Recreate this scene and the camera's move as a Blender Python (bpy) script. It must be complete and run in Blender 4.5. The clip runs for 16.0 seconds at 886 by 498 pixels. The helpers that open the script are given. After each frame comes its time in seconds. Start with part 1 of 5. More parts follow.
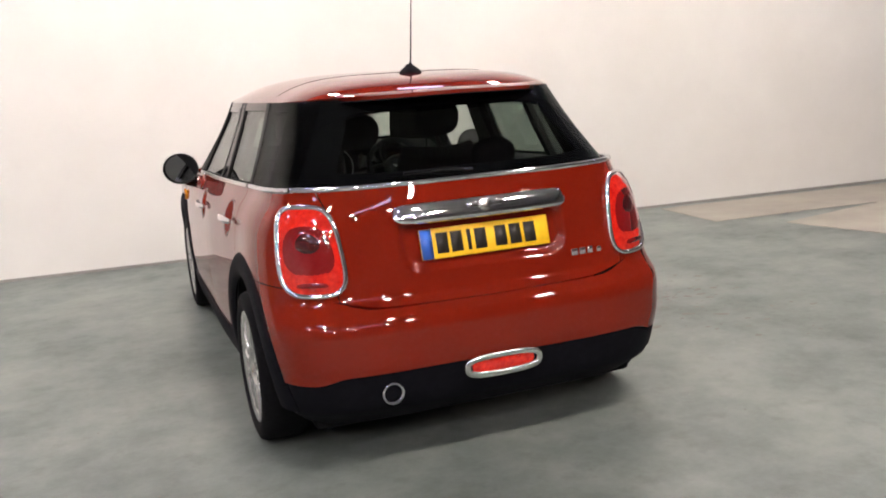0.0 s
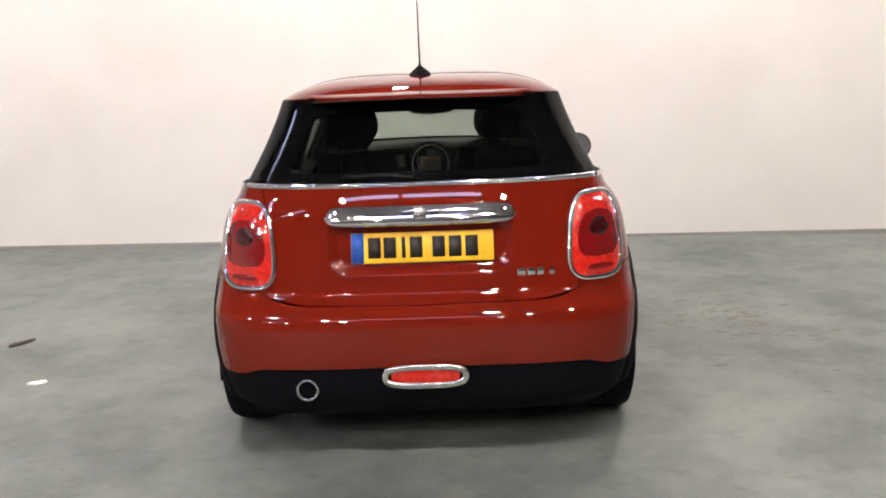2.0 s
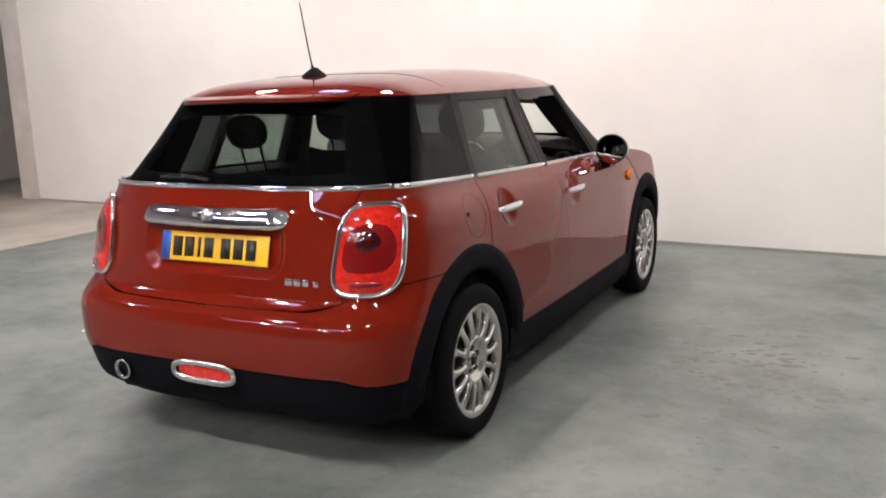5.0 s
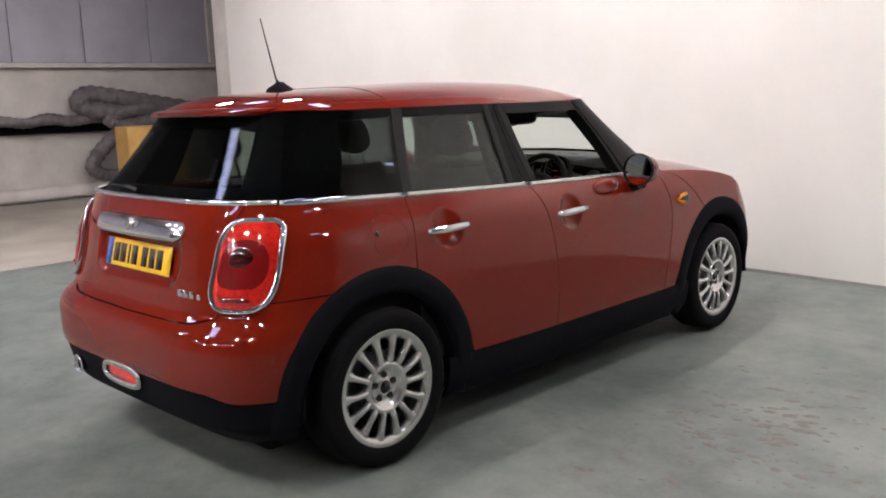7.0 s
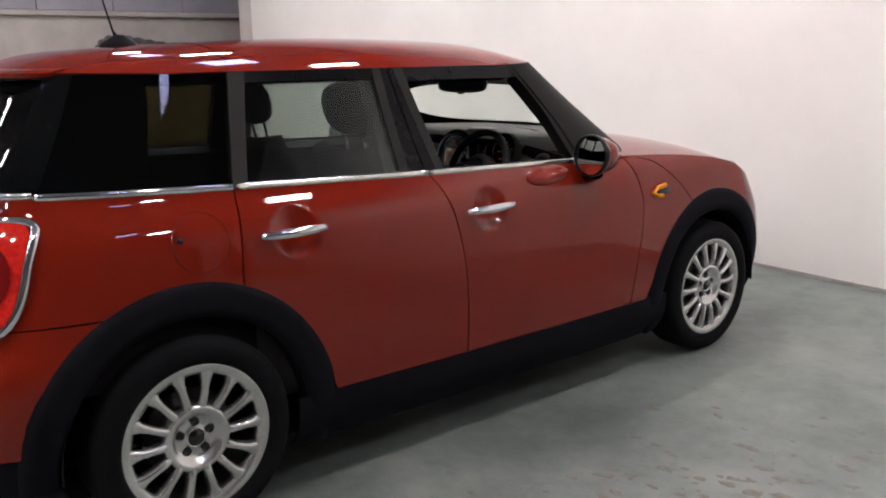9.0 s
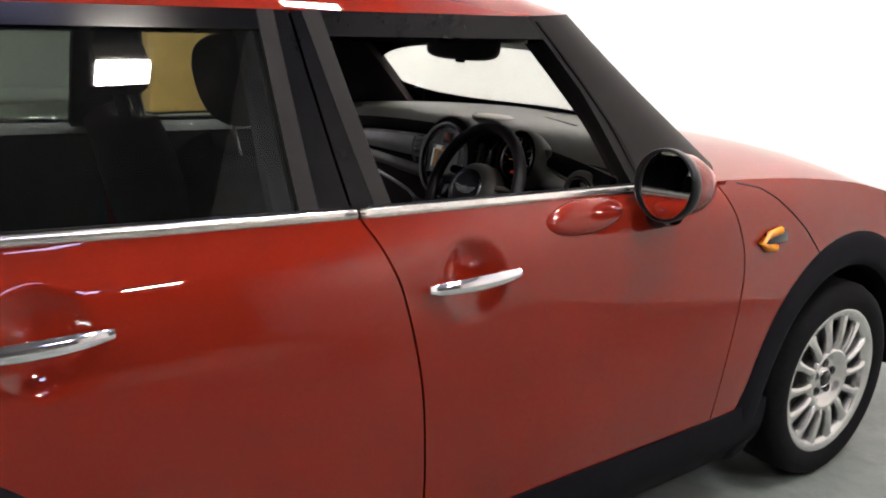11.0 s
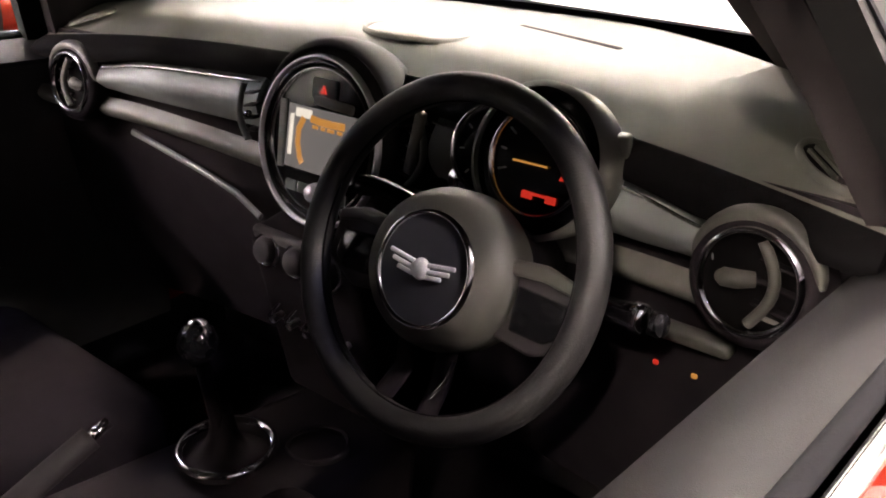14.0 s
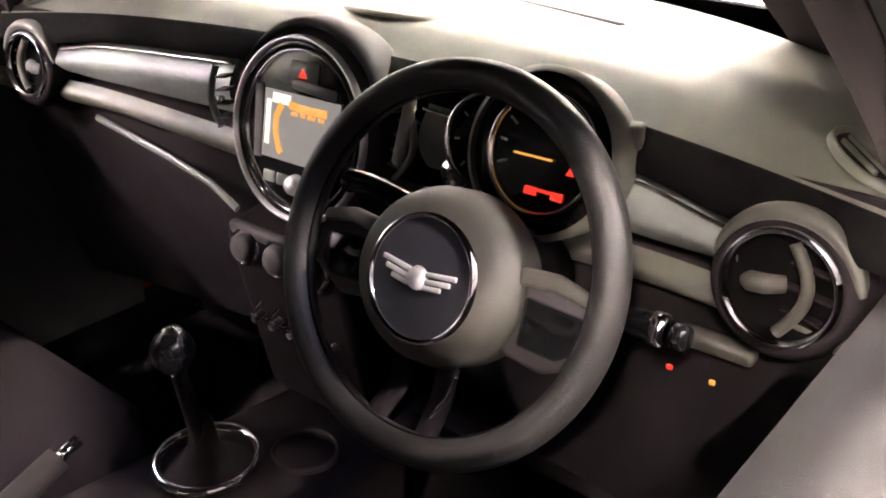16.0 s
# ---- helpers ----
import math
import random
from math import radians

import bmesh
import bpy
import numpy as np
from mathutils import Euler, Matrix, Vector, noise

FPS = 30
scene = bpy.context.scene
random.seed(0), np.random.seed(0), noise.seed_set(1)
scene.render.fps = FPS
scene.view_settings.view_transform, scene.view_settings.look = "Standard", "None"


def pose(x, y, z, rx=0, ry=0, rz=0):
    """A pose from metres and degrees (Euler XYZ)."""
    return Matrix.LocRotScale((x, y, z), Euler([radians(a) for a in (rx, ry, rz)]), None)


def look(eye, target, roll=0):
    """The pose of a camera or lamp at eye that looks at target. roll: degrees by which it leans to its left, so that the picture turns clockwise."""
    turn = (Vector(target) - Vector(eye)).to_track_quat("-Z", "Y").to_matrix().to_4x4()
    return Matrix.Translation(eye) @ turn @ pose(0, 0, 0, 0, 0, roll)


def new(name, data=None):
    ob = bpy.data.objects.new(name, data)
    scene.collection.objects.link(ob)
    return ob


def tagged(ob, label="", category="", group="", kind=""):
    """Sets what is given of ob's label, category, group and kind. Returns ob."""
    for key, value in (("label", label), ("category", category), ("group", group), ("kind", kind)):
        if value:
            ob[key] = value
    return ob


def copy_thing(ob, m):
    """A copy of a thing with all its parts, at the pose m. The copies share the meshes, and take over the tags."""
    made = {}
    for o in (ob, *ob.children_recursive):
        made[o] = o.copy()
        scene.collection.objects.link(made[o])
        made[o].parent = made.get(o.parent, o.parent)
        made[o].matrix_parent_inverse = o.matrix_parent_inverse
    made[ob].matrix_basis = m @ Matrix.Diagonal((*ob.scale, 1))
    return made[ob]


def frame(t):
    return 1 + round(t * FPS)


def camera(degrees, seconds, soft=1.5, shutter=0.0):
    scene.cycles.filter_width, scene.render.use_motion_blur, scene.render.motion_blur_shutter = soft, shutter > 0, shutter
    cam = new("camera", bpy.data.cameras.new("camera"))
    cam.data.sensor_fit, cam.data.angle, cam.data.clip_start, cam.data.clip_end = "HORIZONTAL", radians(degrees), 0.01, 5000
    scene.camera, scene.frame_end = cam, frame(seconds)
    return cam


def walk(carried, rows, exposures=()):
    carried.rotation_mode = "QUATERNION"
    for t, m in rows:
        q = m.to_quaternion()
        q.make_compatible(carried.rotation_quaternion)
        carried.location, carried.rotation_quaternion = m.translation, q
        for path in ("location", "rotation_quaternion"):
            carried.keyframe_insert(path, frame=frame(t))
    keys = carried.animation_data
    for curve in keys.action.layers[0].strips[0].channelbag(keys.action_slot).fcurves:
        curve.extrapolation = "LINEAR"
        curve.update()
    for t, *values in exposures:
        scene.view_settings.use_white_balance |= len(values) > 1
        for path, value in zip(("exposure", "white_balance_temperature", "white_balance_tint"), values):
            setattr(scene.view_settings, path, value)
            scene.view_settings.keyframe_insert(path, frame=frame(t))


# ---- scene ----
cam = camera(53.4, 16.0, soft=1.9)

EXPOSURES = [(0, 0.12, 6500, 11), (4.7, 0.10, 6400, 11), (6.8, 0.0, 6200, 11), (9, -0.04, 6150, 12), (11.3, 0.79, 6300, 10), (12.0, 0.90, 6350, 12), (12.5, 0.86, 6350, 12), (13.0, 1.05, 6450, 13), (13.5, 1.85, 6600, 14),
             (14.0, 2.8, 6850, 14), (14.5, 3.75, 6900, 14), (15.0, 4.2, 6900, 14), (15.5, 4.15, 6900, 14), (16, 3.92, 6900, 14)]
PATH = [
    (0, (-1.27, -3.522, 1.409), (-0.588, -1.68, 1.031), -3.8),
    (0.5, (-0.926, -3.623, 1.393), (-0.425, -1.725, 1.012), -2.6),
    (1, (-0.548, -3.674, 1.419), (-0.234, -1.736, 1.04), -1.6),
    (1.5, (-0.232, -3.695, 1.422), (-0.078, -1.736, 1.049), -2.0),
    (2, (0.11, -3.708, 1.401), (0.091, -1.742, 1.034), -2.0),
    (2.5, (0.496, -3.657, 1.43), (0.307, -1.698, 1.074), -2.3),
    (3, (0.898, -3.641, 1.431), (0.557, -1.705, 1.06), -2.2),
    (3.5, (1.263, -3.521, 1.395), (0.722, -1.633, 1.015), -2.1),
    (4, (1.584, -3.341, 1.418), (0.898, -1.504, 1.026), -2.0),
    (4.5, (1.963, -3.197, 1.435), (1.158, -1.403, 1.068), -1.9),
    (4.7, (2.086, -3.137, 1.432), (1.244, -1.362, 1.056), -1.9),
    (6.8, (3.237, -2.215, 1.366), (1.865, -0.796, 1.046), -1.9),
    (7, (3.261, -2.108, 1.388), (1.866, -0.716, 1.051), -2.0),
    (7.5, (3.52, -1.86, 1.357), (2.049, -0.542, 1.041), -2.8),
    (8, (3.473, -1.561, 1.392), (1.96, -0.307, 1.019), -1.3),
    (8.5, (3.323, -1.29, 1.361), (1.811, -0.037, 0.982), -1.4),
    (9, (3.139, -0.968, 1.396), (1.632, 0.274, 0.967), -0.9),
    (9.2, (3.055, -0.847, 1.392), (1.544, 0.384, 0.944), -0.2),
    (11.3, (1.946, 0.223, 1.344), (0.401, 1.381, 0.822), 1.9),
    (11.5, (1.83, 0.288, 1.314), (0.315, 1.48, 0.78), 1.8),
    (12, (1.566, 0.488, 1.326), (0.047, 1.678, 0.801), 1.5),
    (12.5, (1.341, 0.635, 1.318), (-0.133, 1.873, 0.778), 1.9),
    (13, (1.119, 0.729, 1.293), (-0.244, 2.089, 0.753), 0.1),
    (13.5, (0.958, 0.854, 1.269), (-0.317, 2.237, 0.591), 0.2),
    (14, (0.848, 0.939, 1.262), (-0.337, 2.343, 0.472), 0.6),
    (14.5, (0.775, 0.958, 1.25), (-0.269, 2.424, 0.377), 0.8),
    (15, (0.737, 0.955, 1.248), (-0.233, 2.457, 0.353), 0.6),
    (15.5, (0.741, 0.948, 1.257), (-0.249, 2.445, 0.374), 0.7),
    (16, (0.779, 0.993, 1.262), (-0.347, 2.406, 0.403), 0.2),
]
walk(cam, [(t, look(eye, target, roll)) for t, eye, target, roll in PATH], exposures=EXPOSURES)

# ---------------------------------------------------------------- light and exposure
world = bpy.data.worlds.new("world")
scene.world = world
world.use_nodes = True
wn = world.node_tree.nodes
sky = wn.new("ShaderNodeTexSky")
sky.sky_type, sky.sun_disc = "NISHITA", False
sky.sun_elevation, sky.sun_rotation = radians(35), radians(200)
world.node_tree.links.new(sky.outputs[0], wn["Background"].inputs[0])
wn["Background"].inputs[1].default_value = 0.08
STRIP_POWER = 430.0      # warm strip lamps under the roof, added fill lamps among them
ROOFLIGHT_POWER = 17.0   # bluish daylight panels in the roof


# ---------------------------------------------------------------- materials
def shader(name):
    m = bpy.data.materials.new(name)
    m.use_nodes = True
    nt = m.node_tree
    return m, nt, nt.nodes["Principled BSDF"]


def noise_tex(nt, scale, detail=4.0, rough=0.55, stretch=None):
    tc = nt.nodes.new("ShaderNodeTexCoord")
    n = nt.nodes.new("ShaderNodeTexNoise")
    n.inputs["Scale"].default_value = scale
    n.inputs["Detail"].default_value = detail
    n.inputs["Roughness"].default_value = rough
    if stretch:
        mp = nt.nodes.new("ShaderNodeMapping")
        mp.inputs["Scale"].default_value = stretch
        nt.links.new(tc.outputs["Object"], mp.inputs[0])
        nt.links.new(mp.outputs[0], n.inputs["Vector"])
    else:
        nt.links.new(tc.outputs["Object"], n.inputs["Vector"])
    return n


def ramp(nt, src, stops):
    r = nt.nodes.new("ShaderNodeValToRGB")
    r.color_ramp.elements[0].position, r.color_ramp.elements[0].color = stops[0][0], (*stops[0][1], 1)
    r.color_ramp.elements[1].position, r.color_ramp.elements[1].color = stops[-1][0], (*stops[-1][1], 1)
    for p, c in stops[1:-1]:
        e = r.color_ramp.elements.new(p)
        e.color = (*c, 1)
    nt.links.new(src, r.inputs[0])
    return r


def bump(nt, b, src, strength, distance=0.002):
    n = nt.nodes.new("ShaderNodeBump")
    n.inputs["Strength"].default_value = strength
    n.inputs["Distance"].default_value = distance
    nt.links.new(src, n.inputs["Height"])
    nt.links.new(n.outputs[0], b.inputs["Normal"])
    return n


def plain(name, color, rough=0.5, metal=0.0, coat=0.0, vary=0.12, scale=18.0, grain=0.0, grain_scale=400.0, spec=0.5):
    """A surface with slight variation of tone at two scales and an optional fine grain."""
    m, nt, b = shader(name)
    n = noise_tex(nt, scale, 6.0)
    lo = tuple(max(0.0, c * (1 - vary)) for c in color)
    hi = tuple(min(1.0, c * (1 + vary)) for c in color)
    nt.links.new(ramp(nt, n.outputs[0], [(0.3, lo), (0.7, hi)]).outputs[0], b.inputs["Base Color"])
    b.inputs["Roughness"].default_value = rough
    b.inputs["Metallic"].default_value = metal
    b.inputs["Coat Weight"].default_value = coat
    b.inputs["Coat Roughness"].default_value = 0.03
    b.inputs["Specular IOR Level"].default_value = spec
    if grain:
        g = noise_tex(nt, grain_scale, 2.0)
        bump(nt, b, g.outputs[0], grain, 0.001)
    return m


def glass(name, tint, gloss_rough=0.0, graze=0.7, front=0.025):
    m, nt, b = shader(name)
    nt.nodes.remove(b)
    tr = nt.nodes.new("ShaderNodeBsdfTransparent")
    tr.inputs[0].default_value = (*tint, 1)
    gl = nt.nodes.new("ShaderNodeBsdfGlossy")
    gl.inputs["Roughness"].default_value = gloss_rough
    lw = nt.nodes.new("ShaderNodeLayerWeight")
    lw.inputs[0].default_value = 0.5
    pw = nt.nodes.new("ShaderNodeMath")
    pw.operation, pw.inputs[1].default_value = "POWER", 4.5
    nt.links.new(lw.outputs["Facing"], pw.inputs[0])
    ma = nt.nodes.new("ShaderNodeMath")
    ma.operation, ma.inputs[1].default_value, ma.inputs[2].default_value = "MULTIPLY_ADD", graze, front
    nt.links.new(pw.outputs[0], ma.inputs[0])
    mx = nt.nodes.new("ShaderNodeMixShader")
    nt.links.new(ma.outputs[0], mx.inputs[0])
    nt.links.new(tr.outputs[0], mx.inputs[1])
    nt.links.new(gl.outputs[0], mx.inputs[2])
    nt.links.new(mx.outputs[0], nt.nodes["Material Output"].inputs[0])
    return m


def glow(name, color, strength):
    m, nt, b = shader(name)
    b.inputs["Base Color"].default_value = (*(c * 0.04 for c in color), 1)
    b.inputs["Emission Color"].default_value = (*color, 1)
    b.inputs["Emission Strength"].default_value = strength
    return m


RED = plain("red_car_paint", (0.154, 0.0104, 0.0039), 0.5, 0.0, 1.0, 0.04, 5.0, 0.0, 900.0, 0.0)
RED.node_tree.nodes["Principled BSDF"].inputs["Coat IOR"].default_value = 1.45
RED.node_tree.nodes["Principled BSDF"].inputs["Coat Roughness"].default_value = 0.012
CLAD = plain("black_textured_plastic", (0.0045, 0.0045, 0.0068), 0.75, 0, 0, 0.2, 30, 0.25, 700, 0.08)
GLOSSBLACK = plain("black_gloss_trim", (0.006, 0.006, 0.007), 0.10, 0, 0.0, 0.2, 20, 0, 400, 0.5)
MIRRORBLACK = plain("satin_black_mirror_housing", (0.006, 0.006, 0.0075), 0.3, 0, 0, 0.2, 20, 0.05, 500, 0.25)
FRIT = plain("matt_black_glass_border", (0.004, 0.004, 0.005), 0.95, 0, 0, 0.2, 20, 0, 400, 0.0)
POSTBLACK = plain("smooth_black_post_trim", (0.004, 0.004, 0.005), 0.12, 0, 0, 0.2, 20, 0, 400, 0.12)
PILLARBLACK = plain("black_pillar_paint", (0.0060, 0.0055, 0.0055), 0.55, 0, 0, 0.2, 20, 0, 400, 0.13)
FRAMEBLACK = plain("satin_black_window_frame", (0.0066, 0.0060, 0.0060), 0.55, 0, 0, 0.2, 20, 0.1, 500, 0.2)
TINT = glass("tinted_privacy_glass", (0.66, 0.70, 0.67), 0.0, 0.12)
DARKTINT = glass("dark_privacy_glass", (0.30, 0.32, 0.31), 0.0, 0.2)
CLEAR = glass("clear_window_glass", (0.93, 0.965, 0.94))
REARTINT = glass("grey_tinted_door_glass", (0.64, 0.69, 0.66), front=0.05)
RINGMETAL = plain("brushed_bright_ring", (0.80, 0.80, 0.83), 0.38, 1.0, 0, 0.05, 40)
CHROME = plain("polished_chrome", (0.78, 0.78, 0.80), 0.07, 1.0, 0, 0.05, 40)
SATIN = plain("satin_chrome", (0.70, 0.69, 0.66), 0.22, 1.0, 0, 0.08, 60)
ALLOY = plain("silver_painted_alloy", (0.52, 0.52, 0.51), 0.24, 0.85, 0.5, 0.08, 30)
RUBBER = plain("black_tyre_rubber", (0.0045, 0.0045, 0.0055), 0.85, 0, 0, 0.3, 60, 0.3, 300, 0.1)
DARK = plain("dark_underside", (0.006, 0.006, 0.007), 0.9, 0, 0, 0.3, 10, 0, 400, 0.1)
DASHTOP = plain("grained_grey_dash_plastic", (0.048, 0.048, 0.039), 0.6, 0, 0, 0.12, 25, 0.35, 900)
DASHSOFT = plain("soft_grey_lower_dash", (0.105, 0.101, 0.088), 0.5, 0, 0, 0.12, 25, 0.3, 900)
DASHMID = plain("smooth_grey_dash_trim", (0.15, 0.158, 0.153), 0.42, 0, 0.2, 0.10, 12, 0.05, 500)
DASHLOW = plain("black_lower_dash_plastic", (0.028, 0.0235, 0.026), 0.6, 0, 0, 0.2, 20, 0.3, 800, 0.35)
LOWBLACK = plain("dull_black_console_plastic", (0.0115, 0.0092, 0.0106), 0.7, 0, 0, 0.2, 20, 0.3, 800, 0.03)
# Near-black: shade in the brow gap and vent cups, put into the colour.
RECESSBLACK = plain("recess_shade_black", (0.0032, 0.0028, 0.0030), 0.8, 0, 0, 0.2, 20, 0.3, 800, 0.03)
HUBPAD = plain("grained_dark_grey_airbag_plastic", (0.047, 0.045, 0.039), 0.55, 0, 0, 0.12, 25, 0.3, 900)
EMBLEM = plain("matt_silver_emblem", (0.80, 0.80, 0.82), 0.35, 0.0, 0.3, 0.05, 60)
HUBDISC = plain("satin_blue_black_hub_plastic", (0.045, 0.045, 0.055), 0.35, 0, 0, 0.1, 40, 0.05, 500)
LEATHER = plain("black_steering_leather", (0.0135, 0.0125, 0.0130), 0.46, 0, 0, 0.2, 60, 0.35, 500)
FABRIC = plain("black_seat_cloth", (0.0095, 0.0078, 0.0092), 0.9, 0, 0, 0.25, 40, 0.4, 600, 0.0)
LINING = plain("grey_headlining_cloth", (0.020, 0.0160, 0.0165), 0.9, 0, 0, 0.1, 30, 0.3, 700, 0.1)
CARDTOP = plain("grey_door_card_plastic", (0.0062, 0.0056, 0.0060), 0.5, 0, 0, 0.1, 30, 0.3, 800, 0.2)
YELLOW = plain("yellow_reflective_plate", (0.80, 0.47, 0.010), 0.45, 0, 0.1, 0.05, 40)
PLATEBLUE = plain("blue_plate_band", (0.02, 0.10, 0.45), 0.35, 0, 0.3, 0.05, 40)
INK = plain("black_plate_ink", (0.015, 0.012, 0.01), 0.45)
AMBER = plain("amber_indicator_plastic", (0.75, 0.25, 0.01), 0.25, 0, 0.5, 0.1, 40)
MIRROR = plain("mirror_silvering", (0.85, 0.86, 0.86), 0.01, 1.0, 0, 0.01, 5)
REDLENS, _nt, _b = shader("red_lamp_lens")
_b.inputs["Base Color"].default_value = (0.62, 0.012, 0.010, 1)
_b.inputs["Roughness"].default_value = 0.08
_b.inputs["Coat Weight"].default_value = 1.0
_v = noise_tex(_nt, 55, 3)
_nt.links.new(ramp(_nt, _v.outputs[0], [(0.3, (0.44, 0.010, 0.008)), (0.7, (0.68, 0.024, 0.012))]).outputs[0], _b.inputs["Base Color"])
REDDARK = plain("dark_red_lamp_core", (0.17, 0.005, 0.006), 0.10, 0, 1.0, 0.08, 20)
REDBLACK = plain("smoked_red_bulb_cover", (0.045, 0.003, 0.004), 0.15, 0, 0.6, 0.1, 30)
REDGLOW = glow("lit_red_display", (1.0, 0.05, 0.03), 0.07)
ORANGEGLOW = glow("lit_orange_display", (1.0, 0.45, 0.10), 0.07)
SCREENGLOW = glow("lit_pale_screen", (0.55, 0.52, 0.50), 0.035)
DIALMARK = plain("pale_grey_dial_ink", (0.35, 0.35, 0.33), 0.6)
WHITEGLOW = glow("lit_white_screen", (1.0, 0.93, 0.80), 0.12)

# painted concrete floor: grey-green paint with wear, stains and dust
FLOOR, _nt, _b = shader("grey_green_painted_concrete")
_a = noise_tex(_nt, 1.1, 9, 0.70)
_c = noise_tex(_nt, 7.0, 8, 0.7)
_r1 = ramp(_nt, _a.outputs[0], [(0.36, (0.080, 0.096, 0.088)), (0.5, (0.136, 0.157, 0.146)), (0.64, (0.194, 0.211, 0.195))])
_r2 = ramp(_nt, _c.outputs[0], [(0.30, (0.55, 0.55, 0.52)), (0.47, (1.0, 1.0, 1.0)), (0.8, (1.10, 1.10, 1.08))])
_mx = _nt.nodes.new("ShaderNodeMix")
_mx.data_type, _mx.blend_type = "RGBA", "MULTIPLY"
_mx.inputs[0].default_value = 0.75
_nt.links.new(_r1.outputs[0], _mx.inputs[6])
_nt.links.new(_r2.outputs[0], _mx.inputs[7])
_nt.links.new(_mx.outputs[2], _b.inputs["Base Color"])
_rr = ramp(_nt, _c.outputs[0], [(0.3, (0.38, 0.38, 0.38)), (0.7, (0.58, 0.58, 0.58))])
_nt.links.new(_rr.outputs[0], _b.inputs["Roughness"])
bump(_nt, _b, _c.outputs[0], 0.12, 0.004)

BAREFLOOR = plain("dusty_brown_concrete", (0.30, 0.275, 0.235), 0.7, 0, 0, 0.2, 1.2, 0.2, 60)
FOOTLINE = plain("wall_foot_grey", (0.30, 0.29, 0.27), 0.8)
STAIN = plain("dark_floor_stain", (0.125, 0.115, 0.100), 0.5, 0, 0, 0.3, 40)
LEAF = plain("dry_brown_leaf", (0.052, 0.040, 0.034), 0.8, 0, 0, 0.3, 60)
PAPER = plain("white_paper_scrap", (0.85, 0.85, 0.83), 0.8)
WALLPAINT, _nt, _b = shader("white_painted_blockwork")
_a = noise_tex(_nt, 0.8, 6, 0.6)
_c = noise_tex(_nt, 45.0, 4, 0.6)
_nt.links.new(ramp(_nt, _a.outputs[0], [(0.3, (0.72, 0.70, 0.66)), (0.7, (0.80, 0.785, 0.745))]).outputs[0], _b.inputs["Base Color"])
_b.inputs["Roughness"].default_value = 0.75
bump(_nt, _b, _c.outputs[0], 0.15, 0.003)
CLADDING = plain("grey_wall_cladding", (0.40, 0.39, 0.44), 0.55, 0, 0, 0.12, 1.5, 0.1, 50)
CREAM = plain("cream_painted_steel", (0.54, 0.51, 0.475), 0.5, 0, 0, 0.12, 3.0, 0.1, 60)
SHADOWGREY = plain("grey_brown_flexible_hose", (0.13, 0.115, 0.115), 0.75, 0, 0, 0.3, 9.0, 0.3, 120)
ORANGEBOARD = plain("ochre_painted_board", (0.50, 0.30, 0.09), 0.6, 0, 0, 0.15, 4.0)
# Unseen walls; the dark tone stands for the dim hall in reflections.
DIMWALL = plain("unseen_dim_wall", (0.09, 0.086, 0.085), 0.8, 0, 0, 0.3, 0.6)
CEILING = plain("grey_roof_sheet", (0.24, 0.24, 0.26), 0.7, 0, 0, 0.15, 0.8)
STRIPGLOW = glow("lit_warm_tube", (1.0, 0.895, 0.810), STRIP_POWER)
SKYGLOW = glow("daylight_rooflight_sheet", (0.62, 0.62, 1.0), ROOFLIGHT_POWER)


# ---------------------------------------------------------------- mesh helpers
def part(name, data, material, parent=None, label="", smooth=True):
    """Links a bmesh or (verts, faces) as one mesh object under a parent."""
    me = bpy.data.meshes.new(name)
    if isinstance(data, tuple):
        me.from_pydata([tuple(v) for v in data[0]], [], data[1])
    else:
        data.to_mesh(me)
        data.free()
    me.materials.append(material)
    if smooth:
        me.polygons.foreach_set("use_smooth", [True] * len(me.polygons))
    ob = new(name, me)
    ob.parent = parent
    if label:
        ob["label"] = label
    return ob


def empty(name, parent=None, at=(0, 0, 0)):
    ob = new(name)
    ob.parent = parent
    ob.location = at
    ob.empty_display_size = 0.1
    return ob


def grid(f, us, vs, centre=None):
    """Grid of f(u, v); turned so that it faces away from centre."""
    verts = [Vector(f(u, v)) for u in us for v in vs]
    n, faces = len(vs), []
    for i in range(len(us) - 1):
        for j in range(n - 1):
            faces.append((i * n + j, (i + 1) * n + j, (i + 1) * n + j + 1, i * n + j + 1))
    if centre is not None:
        c, score = Vector(centre), 0.0
        for fa in faces:
            a, b, d = verts[fa[0]], verts[fa[1]], verts[fa[3]]
            score += (b - a).cross(d - a).dot(a - c)
        if score < 0:
            faces = [tuple(reversed(fa)) for fa in faces]
    return verts, faces


def lin(a, b, n):
    return [a + (b - a) * i / (n - 1) for i in range(n)]


def patch(name, f, us, vs, material, parent, thick=0.006, label="", centre=(0, 1.2, 0.6)):
    ob = part(name, grid(f, us, vs, centre), material, parent, label)
    if thick:
        so = ob.modifiers.new("solid", "SOLIDIFY")
        so.thickness, so.offset = thick, -1
        faces_at = {}
        for pg in ob.data.polygons:
            for ek in pg.edge_keys:
                faces_at[ek] = faces_at.get(ek, 0) + 1
        for ed in ob.data.edges:
            ed.use_edge_sharp = faces_at[ed.key] == 1
    return ob


